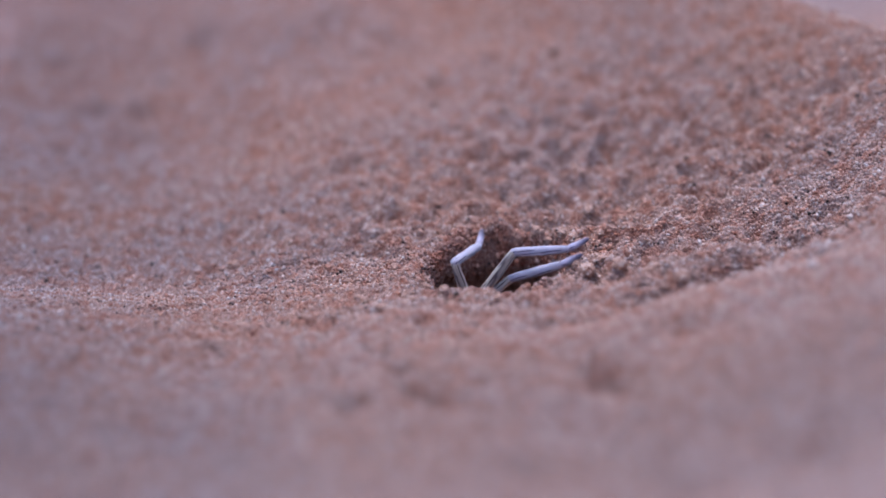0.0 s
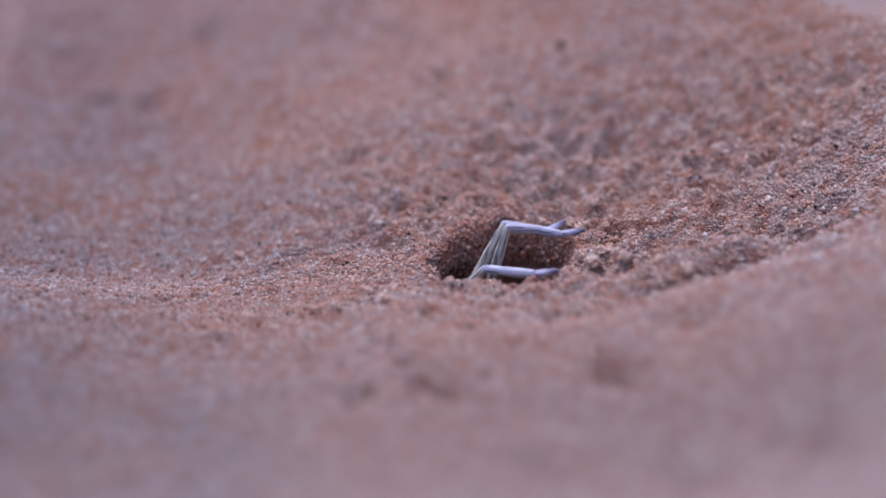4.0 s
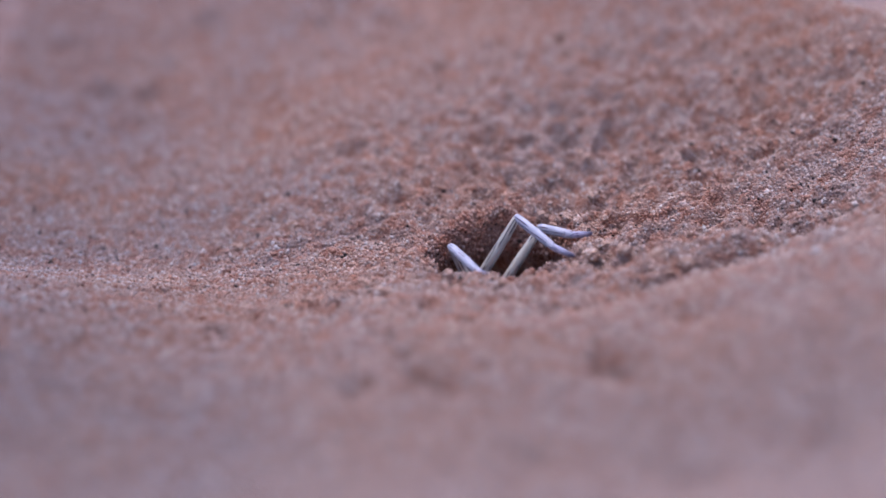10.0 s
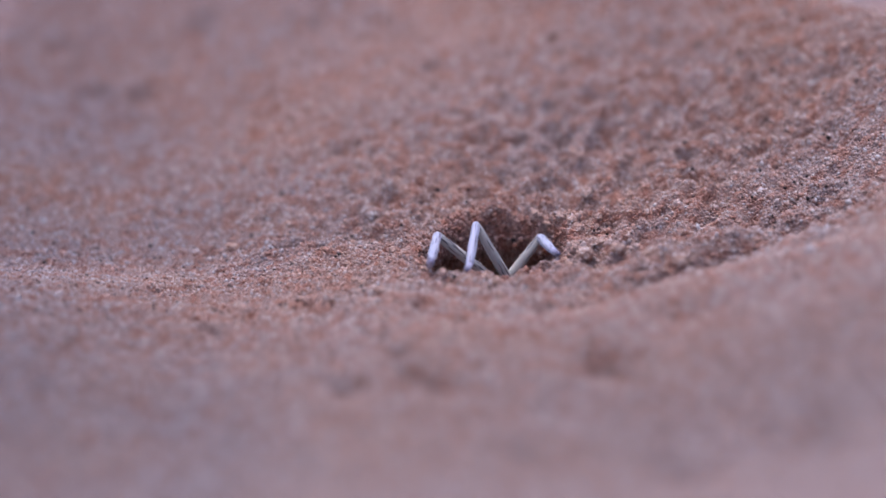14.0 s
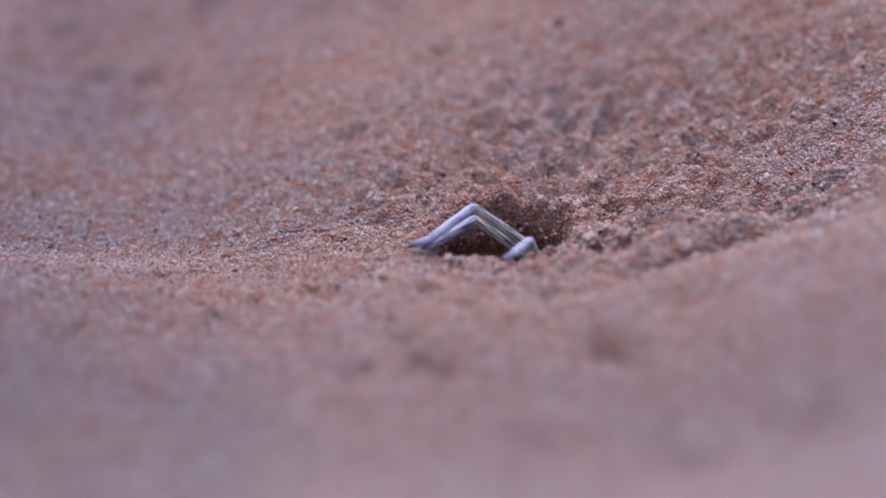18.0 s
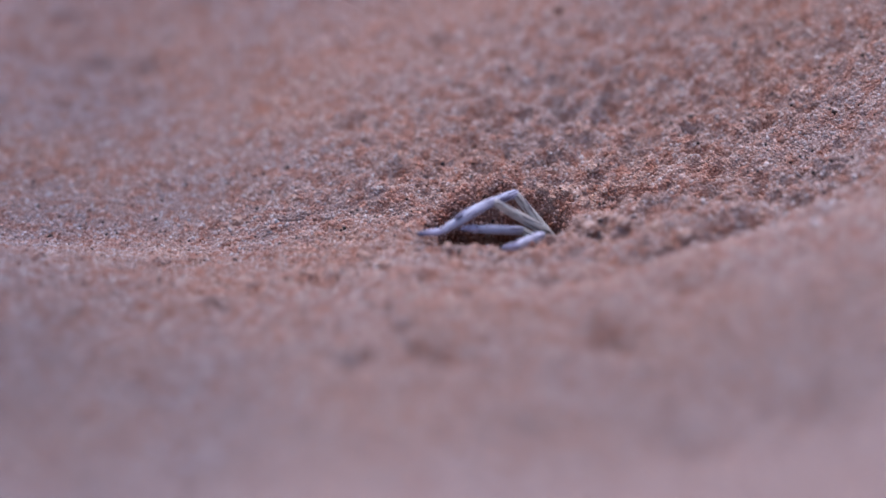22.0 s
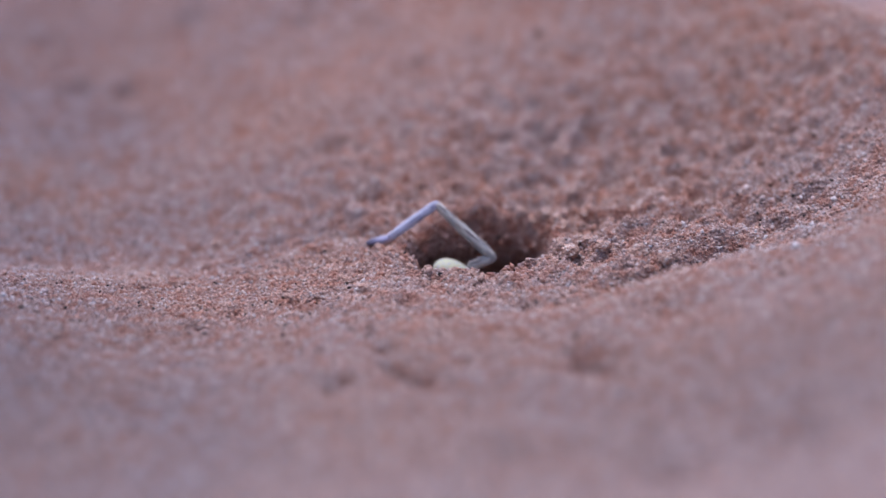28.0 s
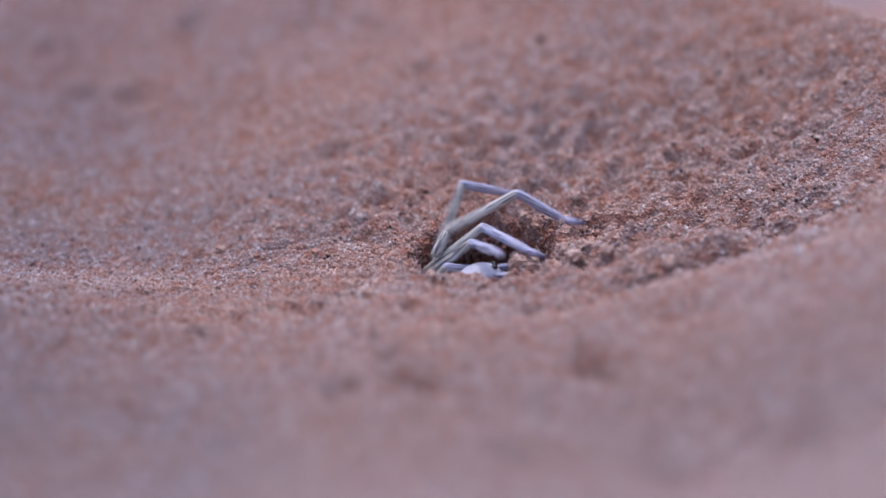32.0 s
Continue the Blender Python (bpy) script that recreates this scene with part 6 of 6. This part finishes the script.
        (31.6, mm(-5.57, 3.68, 6.71, -120.57, -5.14, -20.63)), (31.7, mm(-7.37, 4.39, 7.02, -119.91, -2.95, -21.91)), (31.8, mm(-6.99, 4.38, 5.78, -124.02, -5.75, -20.16)), (31.9, mm(-7.6, 4.8, 5.86, -124.59, -4.39, -21.09)),
        (32.0, mm(-9.16, 4.68, 5.45, -122.75, -5.31, -20.48)),
    ])
    walk(legs["low_leg"][0], [
        (0, mm(4, -4, 6, -72.95, -30.98, -41.09)), (6.2, mm(4.69, -4, 6, -72.95, -30.98, -41.09)), (6.4, mm(2.65, -6.25, 10.99, -56.3, -72.14, -71.12)), (6.6, mm(0.61, -8.5, 15.99, 67.98, -60.35, 152.56)),
        (7.0, mm(2.31, -8, 16.39, 58.28, -58.92, 151.12)), (7.5, mm(2.57, -8, 16.69, 56.55, -57.78, 149.73)), (8.0, mm(2.09, -8, 17.19, 54.15, -61.09, 154.23)), (8.5, mm(3.34, -7.5, 17.15, 49.69, -59.75, 152.11)),
        (8.7, mm(4.17, -5.75, 11.58, -44.8, -63.1, -97.83)), (8.9, mm(4.99, -4, 6, -63.69, -23.88, -60.99)), (21.7, mm(2, -4, 6, -63.69, -23.88, -60.99)), (21.85, mm(2.15, -3, 12.1, -123.92, -40.33, -59.71)),
        (22.0, mm(2.3, -2, 18.2, 161.84, -45.76, -38.32)), (22.2, mm(-4.36, 0.5, 18.97, 175.8, -45.48, -36.27)), (22.5, mm(-3.69, -1.5, 18.03, 173.01, -45.73, -39.9)), (23.0, mm(-3.41, 0, 17.52, 176.86, -45.8, -41.06)),
        (23.3, mm(-3.49, -2, 17.09, 168.56, -45.68, -39.69)), (23.6, mm(-4.24, -2, 20.19, 161.09, -43.25, -27.18)), (24.0, mm(-4.14, -2, 20.11, 157.37, -43.13, -26.79)), (24.5, mm(-4.31, -2, 21.18, 164.37, -43.68, -28.95)),
        (26.5, mm(0.12, -2.5, 17.23, -179.28, -45.22, -45.29)), (26.8, mm(1.55, -1.9, 17.01, 159.5, -43.94, -35.05)), (27.0, mm(3.49, -1.5, 13.59, 172.49, -38.66, -7.44)), (27.2, mm(3.74, -1.75, 6.8, -137.38, -37.74, -11.16)),
        (27.4, mm(4, -2, 0, -88.66, -34.92, -12.64)), (31.3, mm(4.4, -1.8, 2.6, -88.66, -34.92, -12.64)), (31.6, mm(-0.13, 1, 13.84, -158.09, -81.12, 39.38)), (31.7, mm(-0.99, 1.25, 12.75, -174.5, -80.13, 14.84)),
        (31.8, mm(-2.94, 1, 11.82, -162.64, -80.2, 16.82)), (31.9, mm(-2.52, 1.25, 12.21, -166.09, -80.19, 16.61)), (32.0, mm(-0.7, 1.5, 12.5, 146.81, -78.8, 59.41)),
    ])
    walk(legs["low_leg"][1], [
        (0, mm(0, 0, 0, -13.23, 6.34, 51.01)), (6.2, mm(0, 0, 0, -13.23, 6.34, 51.01)), (6.4, mm(0, 0, 0, -11.13, 18.61, 104.81)), (6.6, mm(0, 0, 0, -18.93, 31.58, 154.62)),
        (7.0, mm(0, 0, 0, -26.61, 27.23, 142.78)), (7.5, mm(0, 0, 0, -29.53, 26.91, 142.11)), (8.0, mm(0, 0, 0, -27.74, 25.85, 139.93)), (8.5, mm(0, 0, 0, -33.66, 24.58, 137.57)),
        (8.7, mm(0, 0, 0, -25.42, 2.39, 99.07)), (8.9, mm(0, 0, 0, -29.67, -19.48, 58.67)), (21.7, mm(0, 0, 0, -29.67, -19.48, 58.67)), (21.85, mm(0, 0, 0, 48.52, -16.88, 42.28)),
        (22.0, mm(0, 0, 0, 128.08, -48.05, 43.37)), (22.2, mm(0, 0, 0, 116.62, -25, 61.26)), (22.5, mm(0, 0, 0, 118.68, -37.27, 53.78)), (23.0, mm(0, 0, 0, 108.49, -30.76, 57.2)),
        (23.3, mm(0, 0, 0, 120.03, -42.7, 50.51)), (23.6, mm(0, 0, 0, 104.11, -42.66, 50.53)), (24.0, mm(0, 0, 0, 103.72, -45.46, 49.56)), (24.5, mm(0, 0, 0, 104.17, -38.33, 51.94)),
        (26.5, mm(0, 0, 0, 90.96, -44.19, 50.9)), (26.8, mm(0, 0, 0, 95.36, -54.54, 50.03)), (27.0, mm(0, 0, 0, 94.99, -26.69, 53.32)), (27.2, mm(0, 0, 0, 49.39, -8.26, 47.15)),
        (27.4, mm(0, 0, 0, 6.31, -10.9, 52.2)), (31.3, mm(0, 0, 0, 6.31, -10.9, 52.2)), (31.6, mm(0, 0, 0, 3, -17.19, 121.74)), (31.7, mm(0, 0, 0, -30.46, -16.35, 125.34)),
        (31.8, mm(0, 0, 0, -1.84, -20.06, 111.91)), (31.9, mm(0, 0, 0, -10.38, -19.59, 116.58)), (32.0, mm(0, 0, 0, -26.01, -13.35, 136.16)),
    ])
    walk(legs["low_leg"][2], [
        (0, mm(0, 10.3, 0, -5.93, 0.45, 8.62)), (6.2, mm(0, 10.3, 0, -5.93, 0.45, 8.62)), (6.4, mm(0, 10.3, 0, -7.63, -0.27, 2.61)), (6.6, mm(0, 10.3, 0, -3.47, -0.92, -4.05)),
        (7.0, mm(0, 10.3, 0, 11.64, -0.56, -9.02)), (7.5, mm(0, 10.3, 0, 20.05, -2.76, -1.29)), (8.0, mm(0, 10.3, 0, 16.84, -2.39, -2.4)), (8.5, mm(0, 10.3, 0, 12.87, -2.93, -0.35)),
        (8.7, mm(0, 10.3, 0, 3.07, -3.44, 3.33)), (8.9, mm(0, 10.3, 0, -8.44, -3.28, 6.76)), (21.7, mm(0, 10.3, 0, -8.44, -3.28, 6.76)), (21.85, mm(0, 10.3, 0, -4.65, -3.74, 2.78)),
        (22.0, mm(0, 10.3, 0, 0.85, -3.98, -4.49)), (22.2, mm(0, 10.3, 0, -8.28, -3.26, 6.59)), (22.5, mm(0, 10.3, 0, -6.29, -3.97, 1.07)), (23.0, mm(0, 10.3, 0, -6.39, -5.16, -9.71)),
        (23.3, mm(0, 10.3, 0, -7.21, -4.81, -6.77)), (23.6, mm(0, 10.3, 0, -6.21, -5.97, -16.59)), (24.0, mm(0, 10.3, 0, -4.66, -5.68, -13.62)), (24.5, mm(0, 10.3, 0, -8.1, -6.15, -17.78)),
        (26.5, mm(0, 10.3, 0, 3.37, -6.1, -16.69)), (26.8, mm(0, 10.3, 0, -6.27, -5.96, -11.14)), (27.0, mm(0, 10.3, 0, -0.14, -5.09, 4.35)), (27.2, mm(0, 10.3, 0, -1.67, -4.99, 10.86)),
        (27.4, mm(0, 10.3, 0, -1.9, -5, 10.49)), (31.3, mm(0, 10.3, 0, -1.9, -5, 10.49)), (31.6, mm(0, 10.3, 0, -14.42, -6.56, -0.4)), (31.7, mm(0, 10.3, 0, -7.81, -6.94, -2.34)),
        (31.8, mm(0, 10.3, 0, -6.41, -7.39, -5.99)), (31.9, mm(0, 10.3, 0, -2.33, -7.21, -3.52)), (32.0, mm(0, 10.3, 0, -21.36, -6.37, 0.48)),
    ])
    walk(legs["low_leg"][3], [
        (0, mm(-0.01, -1.33, -7.36, -12.63, 4.62, 40.08)), (6.2, mm(0.68, -1.33, -7.36, -11.64, 5.94, 46.23)), (6.4, mm(-3.71, -1.89, -0.93, -35.92, -19.6, -7.38)), (6.6, mm(-7.77, -2.68, 6.11, -61.13, -7.63, 3.45)),
        (7.0, mm(-4.37, -2.68, 5.05, -61.77, -7.57, 3.49)), (7.5, mm(-4.11, -2.67, 5.34, -62.42, -6.27, 4.18)), (8.0, mm(-4.61, -2.66, 5.86, -63.69, -6.35, 4.14)), (8.5, mm(-3.33, -2.14, 5.82, -65.52, -3.28, 5.6)),
        (8.7, mm(-1.24, -1.69, -0.91, -19.61, -6.48, 2.11)), (8.9, mm(0.98, -1.33, -7.36, -11.44, 7.15, 48.37)), (21.7, mm(-2.01, -1.33, -7.36, -12.64, 5.36, 39.92)), (21.85, mm(6.95, 0.12, -0.89, -55.1, 12.45, 50.57)),
        (22.0, mm(14.06, 0.36, 10.6, -87.15, -9.64, 43.07)), (22.2, mm(8.34, -0.26, 12.66, -102.52, -10.69, 43.16)), (22.5, mm(8.61, -0.28, 11.05, -94.54, -12.57, 43.45)), (23.0, mm(8.09, 0.04, 9.18, -94.6, -4.99, 42.83)),
        (23.3, mm(8.39, -0.24, 9.52, -90.59, -11.29, 43.12)), (23.6, mm(3.91, 0.13, 8.76, -87.13, -4.57, 43.26)), (24.0, mm(3.44, 0, 8.27, -86.21, -3.56, 43.32)), (24.5, mm(4.55, -0.47, 10.19, -88.89, -6.88, 43.17)),
        (26.5, mm(7.8, 1.05, 5.83, -75.88, 3.65, 44.58)), (26.8, mm(7.64, 1.4, 4.62, -73.33, 13.33, 47.27)), (27.0, mm(10.09, 1.8, 1.46, -69.12, 15.58, 48.06)), (27.2, mm(5.14, 1.47, -6.96, -41.08, 26.47, 56.17)),
        (27.4, mm(-0.01, 0.67, -13.36, -17.45, 27.73, 58.7)), (31.3, mm(0.39, 0.87, -10.76, -15.93, 31.5, 73.09)), (31.6, mm(-7.9, 4.14, 2.38, -103.6, 29.29, 71.59)), (31.7, mm(-11.1, 3.48, 3.03, -99.69, 23.68, 72.88)),
        (31.8, mm(-8.31, 4.38, -0.88, -114.01, 25.86, 72.16)), (31.9, mm(-9.43, 4.14, 0.15, -110.22, 26.06, 72.07)), (32.0, mm(-10.73, 4.55, 2.92, -96.2, 28.21, 71.5)),
    ])
    walk(legs["palm_leg"][0], [
        (0, mm(-4, -4, 6, -72.95, -30.98, -41.09)), (30.7, mm(-4, -4, 6, -72.95, -30.98, -41.09)), (31.0, mm(1.8, -6.8, 16.6, -72.95, -30.98, -41.09)), (31.1, mm(2.0, -6.4, 17.0, -72.95, -30.98, -41.09)), (31.3, mm(-2, -3, 6, -72.95, -30.98, -41.09)), (31.5, mm(-3.2, -0.6, 0.2, -72.95, -30.98, -41.09)), (31.9, mm(-4.13, -1.25, 9.07, -19.43, -18.66, -28.15)), (32.0, mm(-4.99, -1, 8.89, -20.47, -22.38, -39.06)),
    ])
    walk(legs["palm_leg"][1], [
        (0, mm(0, 0, 0, -13.23, 6.34, 51.01)), (31.5, mm(0, 0, 0, -13.23, 6.34, 51.01)), (31.9, mm(0, 0, 0, -39.3, 7.54, 53.48)), (32.0, mm(0, 0, 0, -30.14, 18.19, 69.12)),
    ])
    walk(legs["palm_leg"][2], [
        (0, mm(0, 10.3, 0, -5.93, 0.45, 8.62)), (31.5, mm(0, 10.3, 0, -5.93, 0.45, 8.62)), (31.9, mm(0, 10.3, 0, 4.21, 0.43, 7.71)), (32.0, mm(0, 10.3, 0, 11.45, -0.54, 14.79)),
    ])
    walk(legs["palm_leg"][3], [
        (0, mm(-8.01, -1.33, -7.36, -39.07, -13.32, -36.44)), (31.5, mm(-7.21, 2.07, -13.16, -81.99, 27.29, -14.09)), (31.9, mm(-8.11, 3.49, -3.71, -90.85, -31.66, -17.62)), (32.0, mm(-11.83, 4.26, -2.39, -87.06, -21.23, -17.41)),
    ])
    # the lump of sand that the spider carries out at the end
    walk(lump, [(0, mm(6, 1, -20)), (31.5, mm(6, 1, -20)), (31.75, mm(5.5, -1, -9)), (31.9, mm(7.2, -5, -1.58)), (32.0, mm(7.74, -5, -1.48))])


motions()
